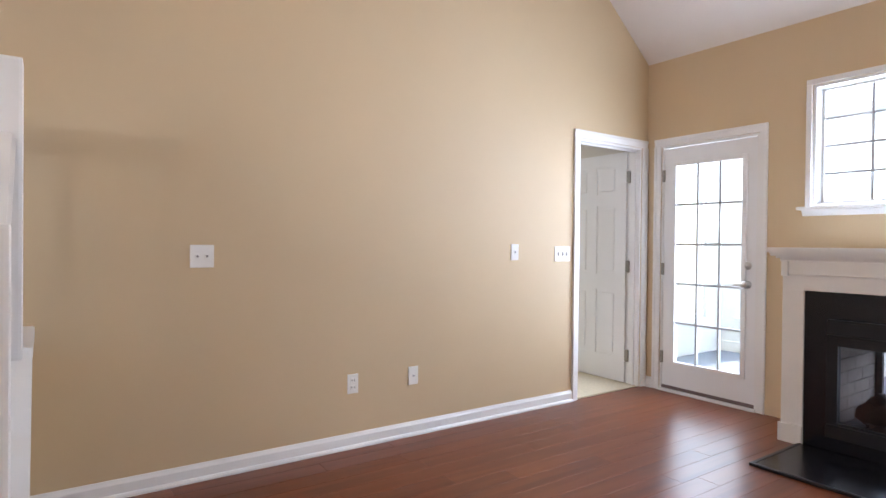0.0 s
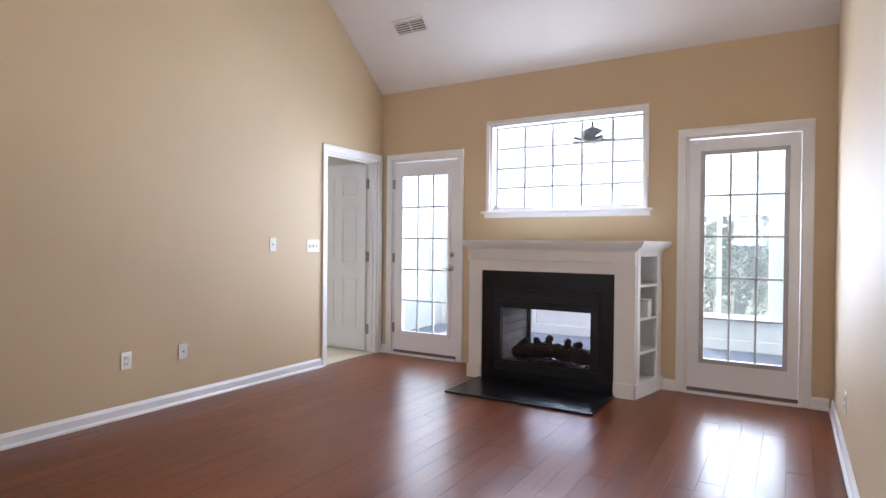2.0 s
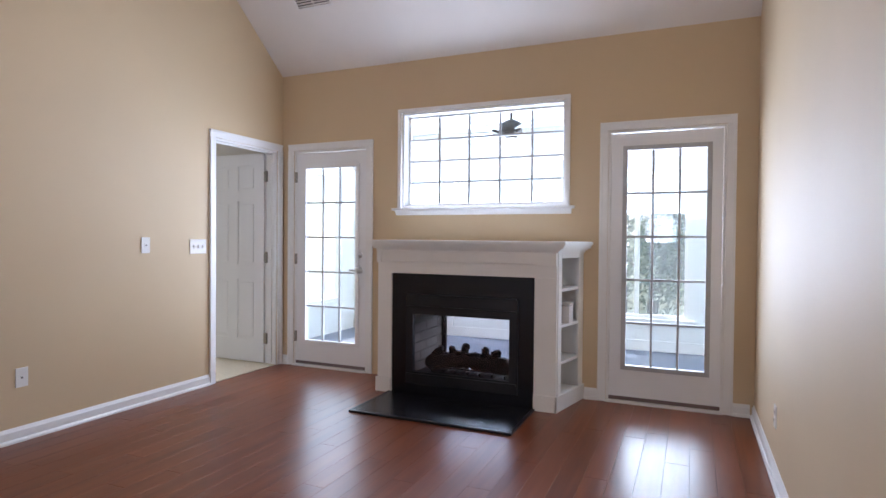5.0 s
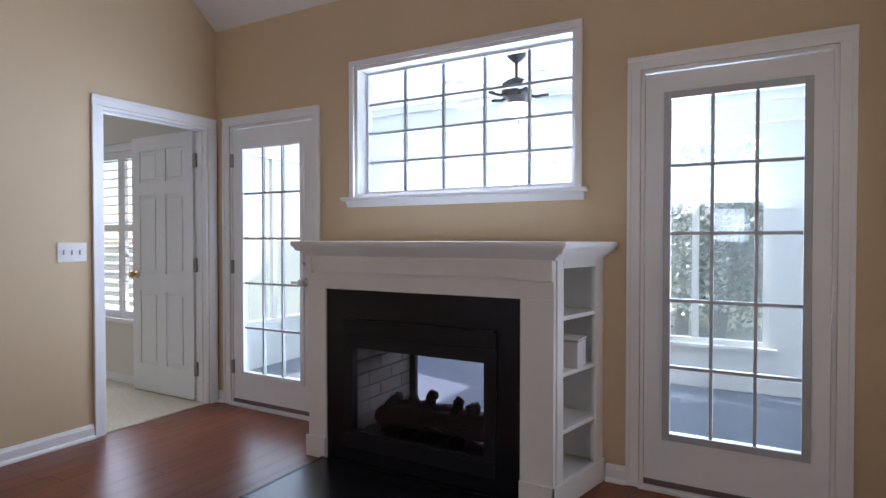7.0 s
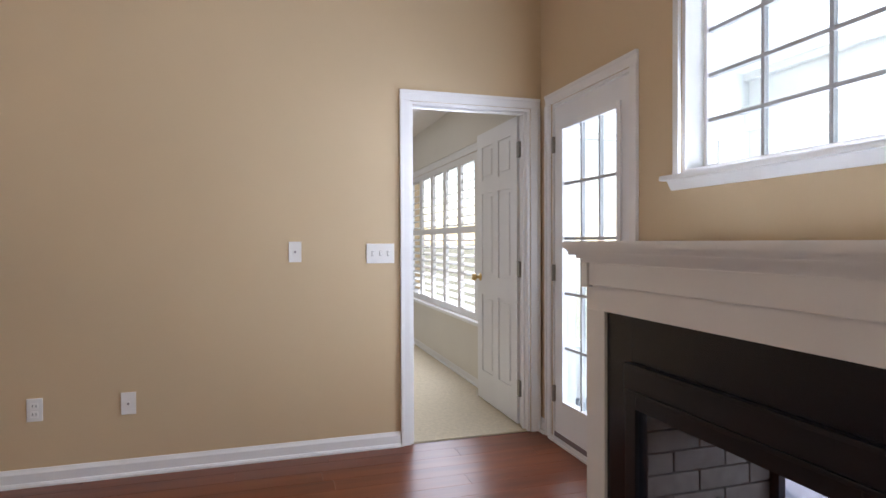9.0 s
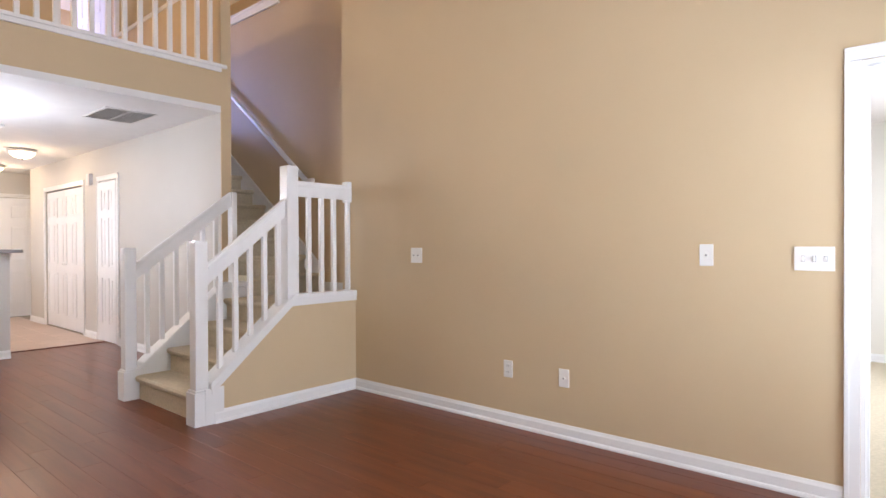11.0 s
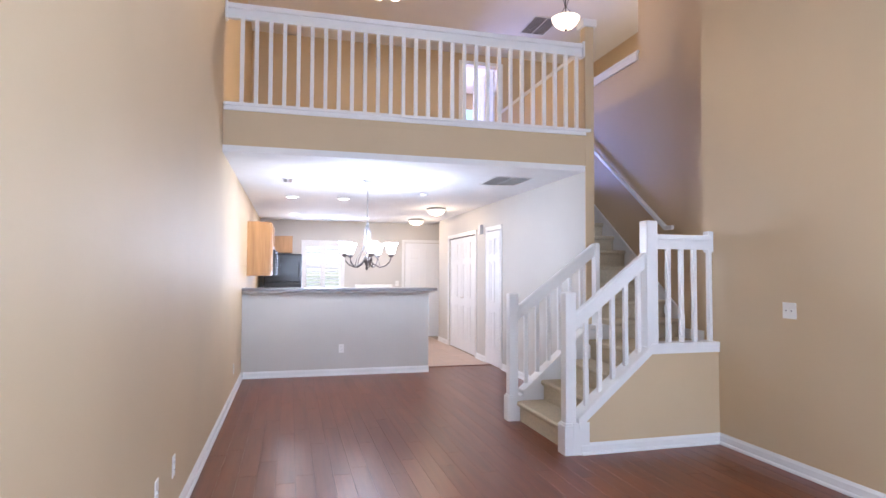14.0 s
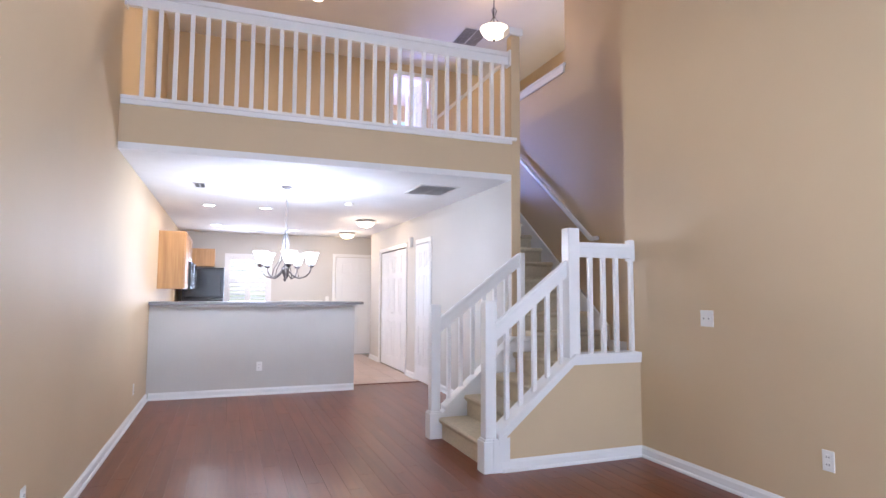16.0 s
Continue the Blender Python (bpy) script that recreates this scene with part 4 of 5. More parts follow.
# hall doors
cdoor = thing("door_5", (0, 0, 0), "white six-panel closet door, closed, with brass knob", "door", kind="structure")
lf = six_panel(cdoor, 0.565)
knob(lf, 0.50, 0.93, 0.0, -1, BRASS)
for z in (0.24, 1.02, 1.80):
    part("hinge", boxes((-0.012, -0.010, z - 0.05, 0.010, 0.0, z + 0.05), bevel=0.002), HINGE, cdoor, "steel hinge")
cdoor.matrix_basis = pose(HALL - 0.02, -8.245, 0.01, 0, 0, -90)
cf = thing("door_frame", (HALL, -8.5, 0), "white casing round the closet door", "door frame", kind="structure")
casing(cf, 1, HALL, 1, -8.82, -8.235, 0, 2.05)
jamb(cf, 1, HALL - 0.098, HALL - 0.002, -8.82, -8.235, 2.05, 0.008)
bf = thing("bifold_door", (HALL, -10.2, 0), "white bifold closet doors with moulded panels, closed", "door", kind="structure")
casing(bf, 1, HALL, 1, -11.05, -9.42, 0, 2.05)
part("top_track", boxes((HALL - 0.06, -11.045, 2.034, HALL - 0.012, -9.425, 2.048)), SLOT, bf, "dark folding-door track")
for k in range(4):
    y1 = -9.43 - k * 0.4025
    y0 = y1 - 0.398
    dims = [(HALL - 0.045, y0, 0.015, HALL - 0.025, y1, 2.03)]
    for a, b in ((y0, y0 + 0.06), (y1 - 0.06, y1)):
        dims.append((HALL - 0.025, a, 0.015, HALL - 0.016, b, 2.03))
    for a, b in ((0.015, 0.20), (0.82, 0.95), (1.55, 1.64), (1.93, 2.03)):
        dims.append((HALL - 0.025, y0 + 0.06, a, HALL - 0.016, y1 - 0.06, b))
    lf = part("leaf", boxes(*dims), DOORW, bf)
    for a, b in ((0.23, 0.79), (0.98, 1.52), (1.67, 1.90)):
        part("panel", boxes((HALL - 0.0255, y0 + 0.09, a, HALL - 0.017, y1 - 0.09, b), bevel=0.003), DOORW, lf)
    if k in (1, 2):
        part("pull", lathe([(0.006, 0), (0.006, 0.012), (0.014, 0.02), (0.004, 0.03)], HALL - 0.016, y0 + (0.05 if k == 1 else 0.35), 0.95, 12, "x"), WHITE, bf)
fd = thing("front_door", (0, 0, 0), "white six-panel front door with black sweep, closed", "door", kind="structure")
lf = six_panel(fd, 0.79)
part("sweep", boxes((0.0, 0.031, -0.01, 0.79, 0.039, 0.03)), SLOT, fd)
knob(lf, 0.07, 0.95, 0.035, 1, BRASS)
fd.matrix_basis = pose(1.05, BACK + 0.045, 0.015, 0, 0, 180)
ff = thing("front_door_frame", (0.64, BACK, 0), "white casing round the front door", "door frame", kind="structure")
casing(ff, 0, BACK, 1, 0.25, 1.06, 0, 2.05, 0.06)
loft_door = thing("door_6", (0, 0, 0), "white six-panel upstairs door standing open", "door", kind="structure")
six_panel(loft_door, 0.62)
loft_door.matrix_basis = pose(0.17, -9.33, LZ1 + 0.01, 0, 0, -75)
lfr = thing("loft_door_frame", (0.46, -9.2, LZ1), "white casing round the upstairs doorway", "door frame", kind="structure")
casing(lfr, 0, -9.2, 1, 0.14, 0.78, LZ1, 4.82, 0.06)

# ---- wall plates ----


def plate(name, label, where, facing, w, h, marks, group):
    """A switch or outlet plate built towards +x at the origin, then turned."""
    root = thing(name, (0, 0, 0), label, "wall plate", group)
    part("cover", boxes((0, -w / 2, -h / 2, 0.006, w / 2, h / 2), bevel=0.003), PLASTIC, root)
    for y, z, mw, mh, kind in marks:
        if kind == "toggle":
            part("toggle", boxes((0.0052, y - 0.005, z - 0.012, 0.016, y + 0.005, z + 0.012), bevel=0.002), PLASTIC, root)
            part("slot", boxes((0.0055, y - 0.007, z - 0.014, 0.0068, y + 0.007, z + 0.014)), DUCT, root)
        elif kind == "rocker":
            part("rocker", boxes((0.005, y - mw / 2, z - mh / 2, 0.009, y + mw / 2, z + mh / 2), bevel=0.002), PLASTIC, root)
            part("jack", lathe([(0.006, 0.0088), (0.006, 0.0125), (0.001, 0.0128)], 0, y, z, 12, "x"), DUCT, root, "small metal jack")
        else:
            part("socket", boxes((0.005, y - 0.016, z - 0.014, 0.0085, y + 0.016, z + 0.014), bevel=0.004), PLASTIC, root)
            part("slot", boxes((0.0080, y - 0.009, z - 0.005, 0.0090, y - 0.006, z + 0.006), (0.0080, y + 0.006, z - 0.005, 0.0090, y + 0.009, z + 0.006)), SLOT, root)
    root.matrix_basis = pose(*where, 0, 0, facing)
    return root


DUPLEX = [(0, 0.021, 0, 0, "socket"), (0, -0.021, 0, 0, "socket")]
plate("switch_plate", "white three-toggle switch plate by the bedroom door", (0, -1.04, 1.145), 0, 0.165, 0.115, [(-0.046, 0, 0, 0, "toggle"), (0, 0, 0, 0, "toggle"), (0.046, 0, 0, 0, "toggle")], "switches")
plate("switch_plate", "white single rocker switch plate on the tan wall", (0, -1.525, 1.158), 0, 0.07, 0.115, [(0, 0, 0.02, 0.03, "rocker")], "switches")
plate("jack_plate", "white double jack plate on the tan wall", (0, -3.635, 1.137), 0, 0.115, 0.115, [(-0.023, 0, 0.022, 0.022, "rocker"), (0.023, 0, 0.022, 0.022, "rocker")], "switches")
plate("outlet_plate", "white duplex outlet low on the tan wall", (0, -2.79, 0.38), 0, 0.07, 0.115, DUPLEX, "outlets")
plate("jack_plate", "white cable jack plate low on the tan wall", (0, -2.37, 0.378), 0, 0.07, 0.115, [(0, 0, 0.016, 0.016, "rocker")], "outlets")
plate("outlet_plate", "white outlet low on the half wall", (2.77, -8.25, 0.36), 90, 0.07, 0.115, DUPLEX, "outlets")
plate("outlet_plate", "white outlet low on the party wall", (W, -1.1, 0.32), 180, 0.07, 0.115, DUPLEX, "outlets")
plate("outlet_plate", "white outlet low on the party wall", (W, -3.75, 0.33), 180, 0.07, 0.115, DUPLEX, "outlets")
plate("jack_plate", "white jack plate low on the party wall", (W, -3.33, 0.34), 180, 0.07, 0.115, [(0, 0, 0.016, 0.016, "rocker")], "outlets")
plate("outlet_plate", "white outlet low on the party wall", (W, -7.2, 0.30), 180, 0.07, 0.115, DUPLEX, "outlets")
plate("switch_plate", "white switch plate beside the front door", (1.22, BACK, 1.16), 90, 0.07, 0.115, [(0, 0, 0, 0, "toggle")], "switches")
plate("outlet_plate", "white outlet on the bedroom wall", (-1.9, 0, 0.36), -90, 0.07, 0.115, DUPLEX, "outlets")
chime = thing("door_chime", (HALL, -9.1, 2.1), "small grey door chime box above the hall", "door chime")
part("cover", boxes((HALL, -9.15, 2.02, HALL + 0.05, -9.04, 2.17), bevel=0.008), VENT, chime)

# ---- ceiling fittings ----


def register(name, label, m, w, d, slats, back=DUCT):
    """A louvred metal air register, facing down at the origin, then placed."""
    root = thing(name, (0, 0, 0), label, "air vent")
    e = 0.022
    part("frame", boxes((-w / 2, -d / 2, -0.008, -w / 2 + e, d / 2, 0), (w / 2 - e, -d / 2, -0.008, w / 2, d / 2, 0), (-w / 2 + e, -d / 2, -0.008, w / 2 - e, -d / 2 + e, 0), (-w / 2 + e, d / 2 - e, -0.008, w / 2 - e, d / 2, 0), (-0.006, -d / 2 + e, -0.007, 0.006, d / 2 - e, 0), bevel=0.002), VENT, root)
    part("backing", boxes((-w / 2 + e, -d / 2 + e, -0.0015, w / 2 - e, d / 2 - e, -0.0005)), back, root)
    n = slats
    for k in range(n):
        y = -d / 2 + e + (d - 2 * e) * (k + 0.5) / n
        part("slat", prism([(y - 0.006, -0.0018), (y - 0.0045, -0.0018), (y + 0.006, -0.0075), (y + 0.0045, -0.0075)], 0, -w / 2 + e, w / 2 - e), VENT, root)
    root.matrix_basis = m
    return root


SL = math.degrees(math.atan(0.82))
register("ceiling_register", "white louvred air register in the vaulted ceiling", pose(0.72, -0.53, 2.77 + 0.82 * 0.53 - 0.002, -SL, 0, 0), 0.36, 0.16, 5, SLOT)
register("return_grille", "white louvred return grille in the hall ceiling", pose(1.05, -6.55, LZ0 - 0.001, 0, 0, 0), 0.46, 0.60, 22, VENT)
register("ceiling_register", "small white air register in the hall ceiling", pose(3.5, -7.2, LZ0 - 0.001), 0.14, 0.30, 8)
register("ceiling_register", "small white air register in the kitchen ceiling", pose(2.7, -12.0, LZ0 - 0.001), 0.30, 0.15, 6)
register("return_grille", "grey return grille in the loft ceiling", pose(0.0, -7.9, TOP - 0.001), 0.40, 0.60, 14)
smoke = thing("smoke_detector", (1.72, -7.9, LZ0), "round white smoke detector on the hall ceiling", "smoke detector")
part("body", lathe([(0.065, 0), (0.065, -0.012), (0.058, -0.03), (0.03, -0.036), (0.0, -0.036)], 1.72, -7.9, LZ0 - 0.001), PLASTIC, smoke)

for n, (x, y) in enumerate([(3.45, -8.75), (2.72, -8.75), (3.40, -11.2), (2.05, -11.6)]):
    can = thing("recessed_light", (x, y, LZ0), "lit round recessed ceiling light with white trim", "ceiling light", "recessed lights")
    part("trim_ring", lathe([(0.095, -0.001), (0.098, -0.006), (0.085, -0.010), (0.072, -0.008), (0.072, -0.001)], x, y, LZ0), WHITE, can)
    part("lens", lathe([(0.071, -0.001), (0.071, -0.005), (0.0, -0.006)], x, y, LZ0), LENS, can)
    area("recessed_lamp", (x, y, LZ0 - 0.02), (x, y, 0), 0.12, 0.12, 4.5, (1.0, 0.94, 0.86))

for x, y in ((1.12, -9.55), (1.02, -11.6)):
    fl = thing("flush_ceiling_light", (x, y, LZ0), "lit flush ceiling light with frosted bowl and nickel rim", "ceiling light", "flush lights")
    part("canopy", lathe([(0.15, 0), (0.165, -0.02), (0.16, -0.035), (0.14, -0.04)], x, y, LZ0 - 0.001), NICKEL, fl)
    part("bowl", lathe([(0.145, -0.04), (0.13, -0.075), (0.09, -0.105), (0.04, -0.12), (0.0, -0.122)], x, y, LZ0), BOWL, fl)
    part("finial", lathe([(0.01, -0.122), (0.014, -0.13), (0.004, -0.142)], x, y, LZ0, 12), BRONZE, fl)
    bulb("flush_lamp", (x, y, LZ0 - 0.17), 5, WARM, 0.10)

CX, CY = 2.60, -6.95
ch = thing("chandelier", (CX, CY, LZ0), "lit five-arm nickel chandelier with frosted glass shades", "chandelier")
part("canopy", lathe([(0.06, 0), (0.062, -0.012), (0.03, -0.03), (0.008, -0.04)], CX, CY, LZ0 - 0.001), PEWTER, ch)
for k in range(14):
    z = LZ0 - 0.04 - k * 0.032
    a = math.pi / 2 * (k % 2)
    part("chain_link", tube([(CX + 0.009 * math.cos(t) * math.cos(a), CY + 0.009 * math.cos(t) * math.sin(a), z - 0.016 + 0.021 * math.sin(t)) for t in np.linspace(0, 2 * math.pi, 11)], 0.0025, 6), PEWTER, ch)
zb = 1.53
part("column", lathe([(0.006, 1.99), (0.014, 1.97), (0.008, 1.93), (0.010, 1.80), (0.022, 1.74), (0.010, 1.70), (0.012, 1.60), (0.040, 1.57), (0.044, 1.53), (0.02, 1.49), (0.012, 1.46), (0.018, 1.44), (0.004, 1.42)], CX, CY, 0, 16), PEWTER, ch)
for k in range(5):
    a = math.radians(20 + 72 * k)
    c, s = math.cos(a), math.sin(a)
    arm = [(0.03, 1.55), (0.08, 1.49), (0.15, 1.455), (0.22, 1.475), (0.265, 1.52), (0.28, 1.575)]
    ap = part("arm", tube([(CX + r * c, CY + r * s, z) for r, z in arm], 0.008), PEWTER, ch)
    part("scroll", tube([(CX + r * c, CY + r * s, z) for r, z in ((0.01, 1.95), (0.035, 1.86), (0.03, 1.76), (0.06, 1.66), (0.10, 1.60), (0.13, 1.55), (0.15, 1.47))], 0.005), PEWTER, ch)
    x, y = CX + 0.28 * c, CY + 0.28 * s
    part("cup", lathe([(0.012, 1.57), (0.032, 1.582), (0.030, 1.60), (0.024, 1.625), (0.02, 1.63)], x, y, 0, 16), PEWTER, ch)
    part("glass_shade", lathe([(0.028, 1.61), (0.045, 1.63), (0.055, 1.665), (0.062, 1.70), (0.082, 1.735), (0.078, 1.737), (0.056, 1.70), (0.048, 1.665), (0.03, 1.63)], x, y, 0, 20), SHADE, ch, "frosted flared glass shade")
    bulb("chandelier_lamp", (x, y, 1.78), 6.5, (0.72, 0.86, 1.0), 0.03)

PX, PY = 0.24, -6.6
pend = thing("pendant_light", (PX, PY, TOP), "lit hanging bowl pendant with bronze scroll stem", "pendant light")
part("canopy", lathe([(0.06, 0), (0.06, -0.02), (0.015, -0.04)], PX, PY, TOP - 0.001), BRONZE, pend)
part("stem", tube([(PX, PY, TOP - 0.03), (PX, PY, 4.60)], 0.006), BRONZE, pend)
for k in range(3):
    a = math.radians(120 * k + 15)
    part("scroll", tube([(PX + r * math.cos(a), PY + r * math.sin(a), z) for r, z in ((0.006, 4.78), (0.035, 4.74), (0.02, 4.70), (0.01, 4.66), (0.05, 4.60), (0.11, 4.52))], 0.005), BRONZE, pend)
part("bowl", lathe([(0.17, 4.52), (0.165, 4.50), (0.14, 4.45), (0.09, 4.405), (0.03, 4.385), (0.0, 4.383), (0.0, 4.395), (0.08, 4.415), (0.13, 4.455), (0.16, 4.52)], PX, PY, 0, 28), BOWL, pend, "frosted glass bowl")
part("finial", lathe([(0.012, 4.384), (0.015, 4.372), (0.004, 4.355)], PX, PY, 0, 12), BRONZE, pend)
bulb("pendant_lamp", (PX, PY, 4.60), 0.9, WARM, 0.08)


def ceiling_fan(x, y, zc, ztop, radius, turn, blade_mat, metal, lights, label):
    root = thing("ceiling_fan", (x, y, ztop), label, "ceiling fan")
    part("canopy", lathe([(0.07, 0), (0.07, -0.03), (0.03, -0.07), (0.014, -0.08)], x, y, ztop - 0.001), metal, root)
    part("downrod", tube([(x, y, ztop - 0.07), (x, y, zc + 0.08)], 0.013), metal, root)
    part("motor", lathe([(0.03, 0.10), (0.06, 0.085), (0.105, 0.06), (0.115, 0.02), (0.11, -0.03), (0.08, -0.055), (0.06, -0.075), (0.05, -0.10)], x, y, zc), metal, root)
    for k in range(5):
        a = math.radians(turn + 72 * k)
        c, s = math.cos(a), math.sin(a)

        def to(r, w, z):
            return (x + r * c - w * s, y + r * s + w * c, zc + z)
        bm = bmesh.new()
        prof = [(0.20, 0.045), (0.30, 0.060), (radius - 0.10, 0.070), (radius - 0.03, 0.058), (radius, 0.025)]
        loop = [(r, w) for r, w in prof] + [(r, -w) for r, w in prof[::-1]]
        up = [bm.verts.new(to(r, w, -0.02 + 0.16 * w)) for r, w in loop]
        dn = [bm.verts.new(to(r, w, -0.028 + 0.16 * w)) for r, w in loop]
        bm.faces.new(up)
        bm.faces.new(dn[::-1])
        for i in range(len(loop)):
            j = (i + 1) % len(loop)
            bm.faces.new((up[i], dn[i], dn[j], up[j]))
        bmesh.ops.recalc_face_normals(bm, faces=bm.faces)
        bl = part("blade", bm, blade_mat, root)
        part("blade_iron", tube([to(0.09, 0, -0.035), to(0.15, 0, -0.045), to(0.24, 0, -0.032)], 0.012), metal, bl)
    if lights == 1:
        part("light_bowl", lathe([(0.10, -0.10), (0.13, -0.12), (0.12, -0.155), (0.07, -0.185), (0.0, -0.195)], x, y, zc), SUNBOWL, root, "white glass light bowl")
        part("pull_chain", tube([(x + 0.02, y, zc - 0.19), (x + 0.02, y, zc - 0.25)], 0.004), metal, root)
    else:
        part("light_hub", lathe([(0.05, -0.10), (0.06, -0.13), (0.04, -0.17), (0.01, -0.19)], x, y, zc), metal, root)
        for k in range(4):
            a = math.radians(turn + 25 + 90 * k)
            px, py, pz = x + 0.13 * math.cos(a), y + 0.13 * math.sin(a), zc - 0.17
            part("lamp_arm", tube([(x + 0.04 * math.cos(a), y + 0.04 * math.sin(a), zc - 0.14), (px, py, pz)], 0.012), metal, root)
            part("lamp_shade", lathe([(0.02, 0.01), (0.04, -0.01), (0.052, -0.045), (0.056, -0.085), (0.048, -0.085), (0.03, -0.02)], px, py, pz, 18), BOWL, root, "frosted glass lamp shade")
            part("bulb", lathe([(0.02, -0.02), (0.034, -0.05), (0.034, -0.07), (0.02, -0.09), (0.0, -0.095)], px, py, pz, 14), SHADE, root)
            spot("fan_lamp", (px, py, pz - 0.105), (px + 0.35 * math.cos(a), py + 0.35 * math.sin(a), pz - 0.7), 13, WARM, 0.04)
    return root


ceiling_fan(2.47, -6.5, 4.73, TOP, 0.60, 10, FANWOOD, BRONZE, 4, "bronze loft ceiling fan with walnut blades and four lit lamps")

# ---- sunroom beyond the glass ----
SYB = 2.25
solid("floor_sunroom", boxes((-0.6, 0.16, -0.14, 4.5, SYB, 0.0)), SUNFLOOR, "grey-blue sunroom carpet", "floor")
wall("wall_sunroom_north", 0, SYB, 0.12, -0.72, 4.62, -0.1, 2.75, [(-0.35, 0.75, 0.40, 2.05), (0.90, 2.05, 0.40, 2.05), (2.55, 3.62, 0.36, 2.05)], SUNWALL, "white sunroom wall with wide windows")
wall("wall_sunroom_west", 1, -0.6, -0.12, 0.16, SYB, -0.1, 2.75, [(0.45, 1.95, 0.40, 2.05)], SUNWALL, "white sunroom end wall with a window")
wall("wall_sunroom_east", 1, 4.5, 0.12, 0.16, SYB, -0.1, 2.75, [(0.5, 1.9, 0.40, 2.05)], SUNWALL, "white sunroom end wall with a window")
solid("wall_sunroom_siding", boxes((-0.6, 0.162, 2.37, 4.5, 0.168, 2.6)), SUNWALL, "white siding over the doors", "wall")
solid("ceiling_sunroom", boxes((-0.72, 0.16, 2.62, 4.62, SYB + 0.12, 2.74)), SUNWALL, "white sunroom ceiling", "ceiling")
for k in range(16):
    solid("trim_ceiling_batten", boxes((-0.6, 0.24 + k * 0.125, 2.616, 4.5, 0.247 + k * 0.125, 2.62)), WHITE, "thin shadow joint of the sunroom ceiling boards", "trim")
solid("trim_header", boxes((-0.6, SYB - 0.05, 2.14, 4.5, SYB, 2.30), (-0.6, SYB - 0.09, 2.30, 4.5, SYB, 2.34), (-0.6, SYB - 0.06, 2.56, 4.5, SYB, 2.62), bevel=0.006), WHITE, "white boxed header beam over the sunroom windows", "trim")
solid("trim_post", boxes((0.76, SYB - 0.05, 0.12, 0.89, SYB, 2.14), (2.10, SYB - 0.05, 0.12, 2.24, SYB, 2.14), bevel=0.006), WHITE, "white boxed sunroom posts", "trim")
solid("baseboard_sunroom", boxes((-0.6, SYB - 0.016, 0, 4.5, SYB, 0.12), bevel=0.003), WHITE, "white sunroom baseboard", "baseboard")


def end_window(name, x, y0, y1, label):
    """A fixed window with haze-toned panes in an end wall of the sunroom."""
    root = thing(name, (x, (y0 + y1) / 2, 0.40), label, "window", kind="structure")
    a, b, ym = x - 0.03, x + 0.03, (y0 + y1) / 2
    part("window_frame", boxes((a, y0, 0.40, b, y0 + 0.04, 2.05), (a, y1 - 0.04, 0.40, b, y1, 2.05), (a, y0 + 0.04, 0.40, b, y1 - 0.04, 0.44), (a, y0 + 0.04, 2.01, b, y1 - 0.04, 2.05), (a, ym - 0.025, 0.44, b, ym + 0.025, 2.01), bevel=0.003), WHITE, root)
    for c, d in ((y0 + 0.04, ym - 0.025), (ym + 0.025, y1 - 0.04)):
        part("pane", boxes((x - 0.002, c, 0.44, x + 0.002, d, 2.01)), HAZEGLASS, root).visible_shadow = False


end_window("window_7", -0.66, 0.45, 1.95, "white framed window in the sunroom end wall")
end_window("window_8", 4.56, 0.5, 1.9, "white framed window in the sunroom end wall")


def slider(name, x0, x1, z0, z1, label):
    root = thing(name, ((x0 + x1) / 2, SYB, z0), label, "window", kind="structure")
    xm = (x0 + x1) / 2
    part("window_frame", boxes((x0, SYB + 0.02, z0, x0 + 0.04, SYB + 0.09, z1), (x1 - 0.04, SYB + 0.02, z0, x1, SYB + 0.09, z1), (x0 + 0.04, SYB + 0.02, z0, x1 - 0.04, SYB + 0.09, z0 + 0.04), (x0 + 0.04, SYB + 0.02, z1 - 0.04, x1 - 0.04, SYB + 0.09, z1), (xm - 0.025, SYB + 0.03, z0 + 0.04, xm + 0.025, SYB + 0.08, z1 - 0.04), bevel=0.003), WHITE, root)
    part("window_sill", boxes((x0 - 0.06, SYB - 0.04, z0 - 0.03, x1 + 0.06, SYB + 0.0, z0), bevel=0.004), WHITE, root)
    for a, b in ((x0 + 0.04, xm - 0.025), (xm + 0.025, x1 - 0.04)):
        part("pane", boxes((a, SYB + 0.05, z0 + 0.04, b, SYB + 0.054, z1 - 0.04)), HAZEGLASS, root).visible_shadow = False
    return root


slider("window_4", -0.35, 0.75, 0.40, 2.05, "white framed sunroom sliding window")
slider("window_5", 0.90, 2.05, 0.40, 2.05, "white framed sunroom sliding window")
slider("window_6", 2.55, 3.62, 0.36, 2.05, "white framed sunroom sliding window")
ceiling_fan(1.96, 1.1, 2.33, 2.62, 0.62, 20, SHEENBLADE, BRONZE, 1, "dark bronze sunroom ceiling fan with a glass bowl")
reg = register("wall_register", "white louvred register in the sunroom floor", pose(0.45, 0.9, 0.012, 180, 0, 0), 0.30, 0.12, 6)

# ---- outdoors ----
solid("ground", boxes((-300, SYB + 0.12, -0.6, 300, 600, -0.35), (-300, -300, -0.6, 300, SYB + 0.12, -0.35)), GRASS, "mown lawn reaching to the horizon", "ground")


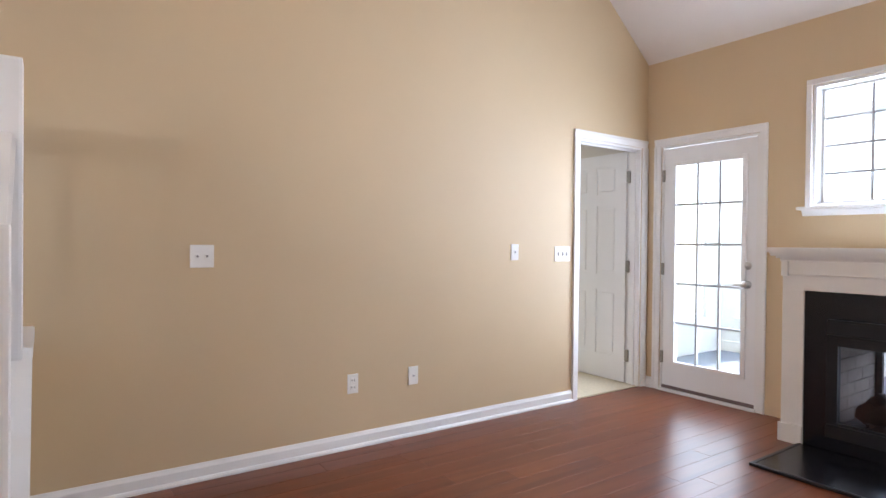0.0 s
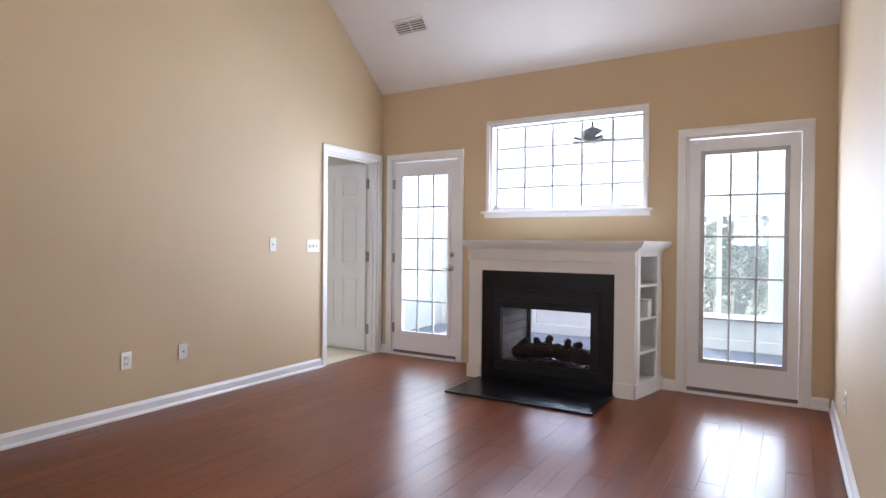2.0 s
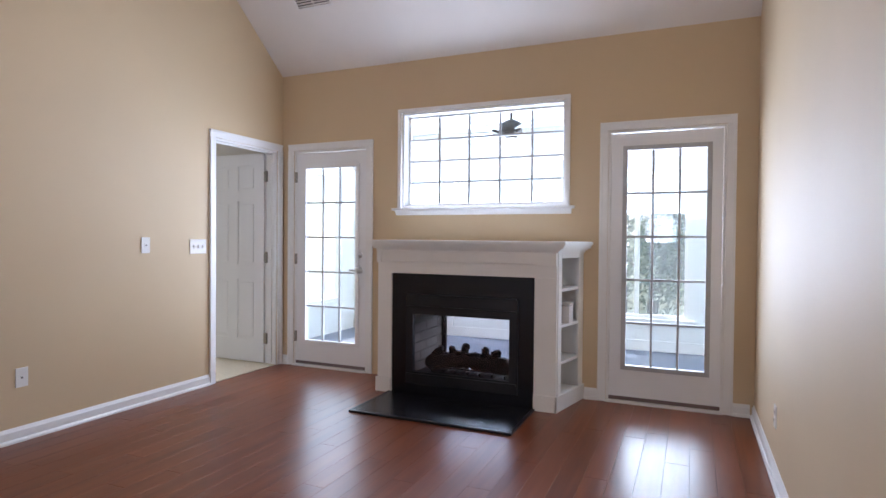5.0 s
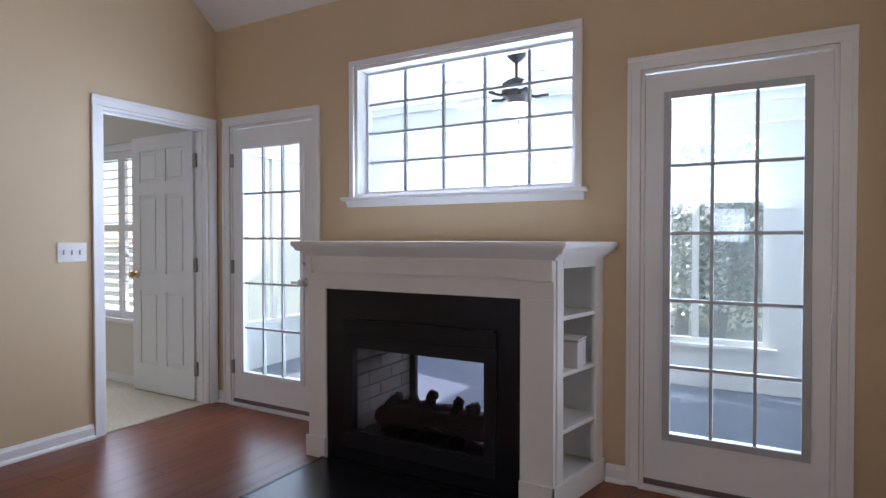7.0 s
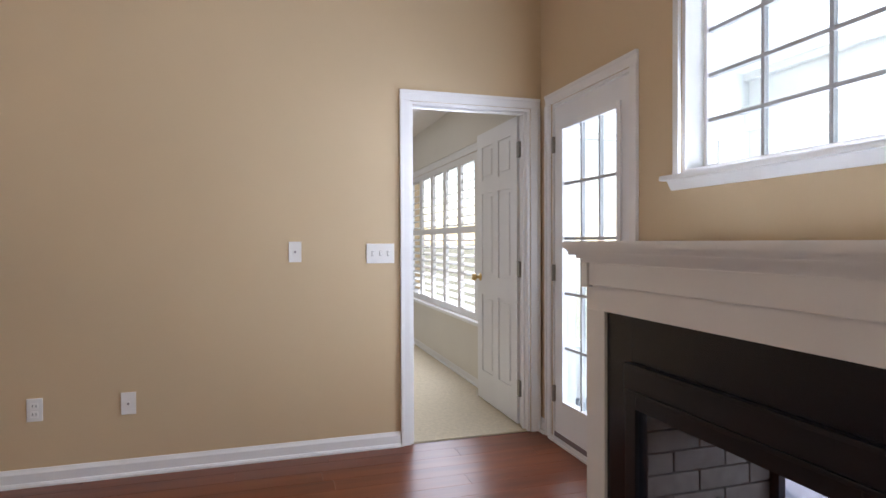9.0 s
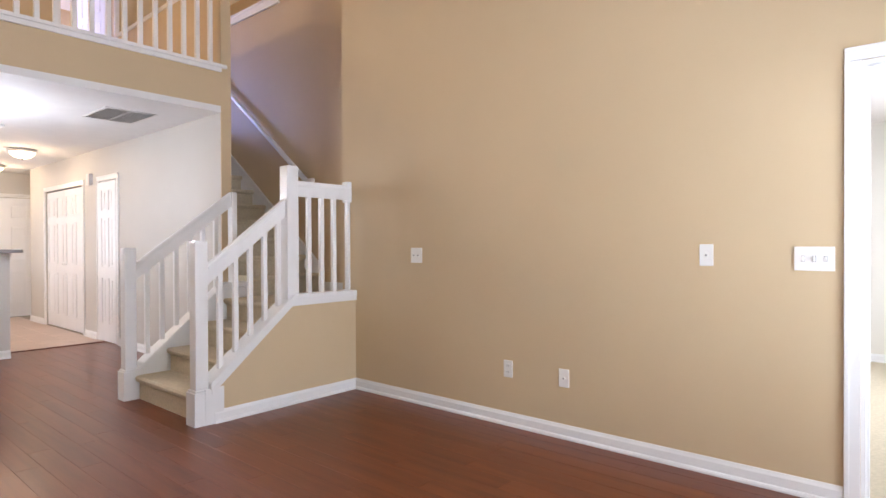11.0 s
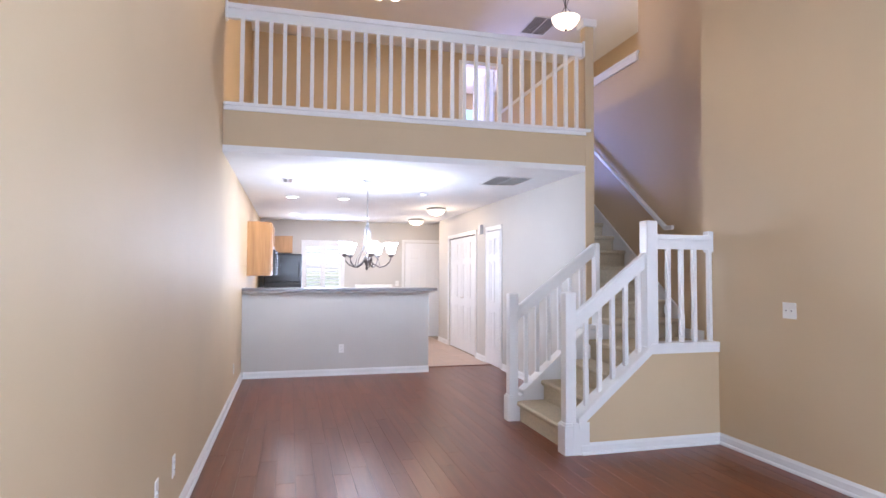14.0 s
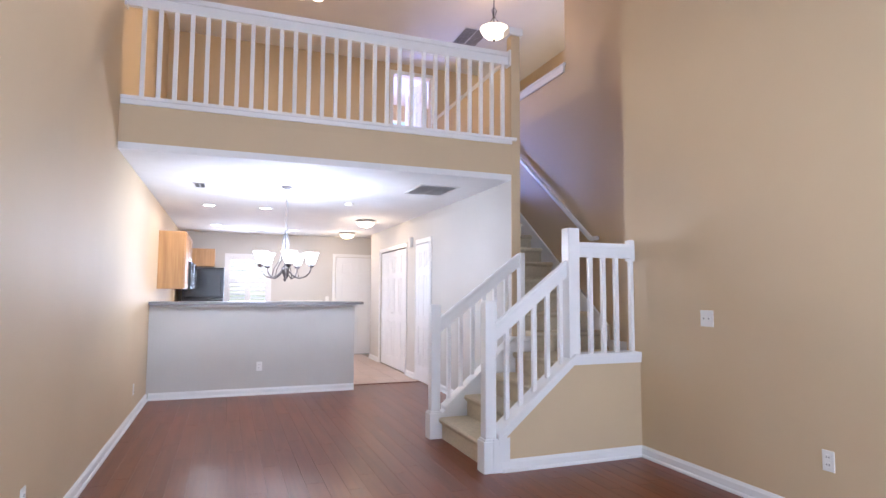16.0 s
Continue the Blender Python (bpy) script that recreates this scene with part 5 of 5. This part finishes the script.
def tree(x, y, h, spread, seed):
    rnd = random.Random(seed)
    root = thing("tree", (x, y, -0.35), "leafy green garden tree in sunlight", "tree", "garden trees")
    pts = [(x, y, -0.4), (x + 0.05, y, h * 0.25), (x - 0.05, y + 0.06, h * 0.5), (x, y, h * 0.8)]
    part("trunk", tube(pts, 0.10, 10), BARK, root)
    for k in range(6):
        a = rnd.uniform(0, 6.28)
        z = h * rnd.uniform(0.25, 0.6)
        part("limb", tube([(x, y, z), (x + spread * 0.4 * math.cos(a), y + spread * 0.4 * math.sin(a), z + h * 0.12), (x + spread * 0.75 * math.cos(a), y + spread * 0.75 * math.sin(a), z + h * 0.2)], 0.035, 6), BARK, root)
    verts, faces = [], []
    clumps = [(rnd.uniform(0, 6.28), rnd.uniform(0.1, 1.0) ** 0.6, rnd.uniform(0.12, 1.05)) for _ in range(46)]
    for a, r, z in clumps:
        rr = spread * r * (1.1 - abs(z - 0.5) * 0.9)
        c = Vector((x + rr * math.cos(a), y + rr * math.sin(a), h * z))
        s = rnd.uniform(0.25, 0.5)
        for _ in range(90):
            p = c + Vector((rnd.gauss(0, s), rnd.gauss(0, s), rnd.gauss(0, s * 0.6)))
            d = Vector((rnd.gauss(0, 1), rnd.gauss(0, 1), rnd.gauss(0, 0.6))).normalized()
            e = d.orthogonal().normalized()
            l, w = rnd.uniform(0.05, 0.10), rnd.uniform(0.025, 0.045)
            n = len(verts)
            verts += [p, p + d * l * 0.5 + e * w, p + d * l, p + d * l * 0.5 - e * w]
            faces.append((n, n + 1, n + 2, n + 3))
    me = bpy.data.meshes.new("crown")
    me.from_pydata([v - Vector((x, y, -0.35)) for v in verts], [], faces)
    me.materials.append(LEAF)
    ob = new("crown", me)
    ob.parent = root
    return root


for n, (x, y, h, s) in enumerate([(2.4, 7.2, 3.0, 1.2), (3.7, 6.6, 2.7, 1.1), (3.0, 6.4, 2.0, 1.0), (1.2, 8.0, 2.4, 1.2), (4.4, 7.4, 2.6, 1.2), (5.2, 8.4, 4.0, 1.6), (7.5, 7.8, 4.0, 1.6)]):
    tree(x, y, h, s, n + 5)

# ---- floor planks and tiles ----
PW, PL = 0.126, 1.21
rnd = random.Random(3)
plank_meshes = {}


def plank(x0, x1, y0, y1):
    key = (round(x1 - x0, 3), round(y1 - y0, 3))
    if key not in plank_meshes:
        w, l = key
        e = 0.0006
        bm = bmesh.new()
        lo = [bm.verts.new(p) for p in ((0, 0, -0.004), (w, 0, -0.004), (w, l, -0.004), (0, l, -0.004))]
        mi = [bm.verts.new(p) for p in ((0, 0, -0.0006), (w, 0, -0.0006), (w, l, -0.0006), (0, l, -0.0006))]
        hi = [bm.verts.new(p) for p in ((e, e, 0), (w - e, e, 0), (w - e, l - e, 0), (e, l - e, 0))]
        bm.faces.new(hi)
        for i in range(4):
            j = (i + 1) % 4
            bm.faces.new((lo[i], lo[j], mi[j], mi[i]))
            bm.faces.new((mi[i], mi[j], hi[j], hi[i]))
        plank_meshes[key] = mesh_of("plank", bm, WOOD)
    ob = new("plank", plank_meshes[key])
    ob.location = (x0, y0, 0)
    ob.parent = subfloor


x = 0.0
col = 0
while x < W - 0.01:
    x1 = min(x + PW, W)
    off = (col * 0.43 + rnd.choice((0, 0.15, 0.3))) % PL
    y = -8.62
    e = y + off if off > 0.15 else y + PL
    while y < 0.0:
        end = min(e, 0.0)
        if -end < 0.15:
            end = 0.0
        plank(x + 0.0005, x1 - 0.0005, y + 0.0005, end - 0.0005)
        y, e = end, end + PL
    x, col = x + PW, col + 1
tile_mesh = mesh_of("tile", boxes((0, 0, -0.005, 0.298, 0.298, 0.0), bevel=0.002), TILE)
for i in range(14):
    for k in range(13):
        x, y = HALL + 0.002 + i * 0.302, -8.962 - k * 0.302
        if x + 0.298 < W and y > BACK and (x < 1.75 or y < -9.05):
            ob = new("tile", tile_mesh)
            ob.location, ob.parent = (x, y, 0), tile_floor
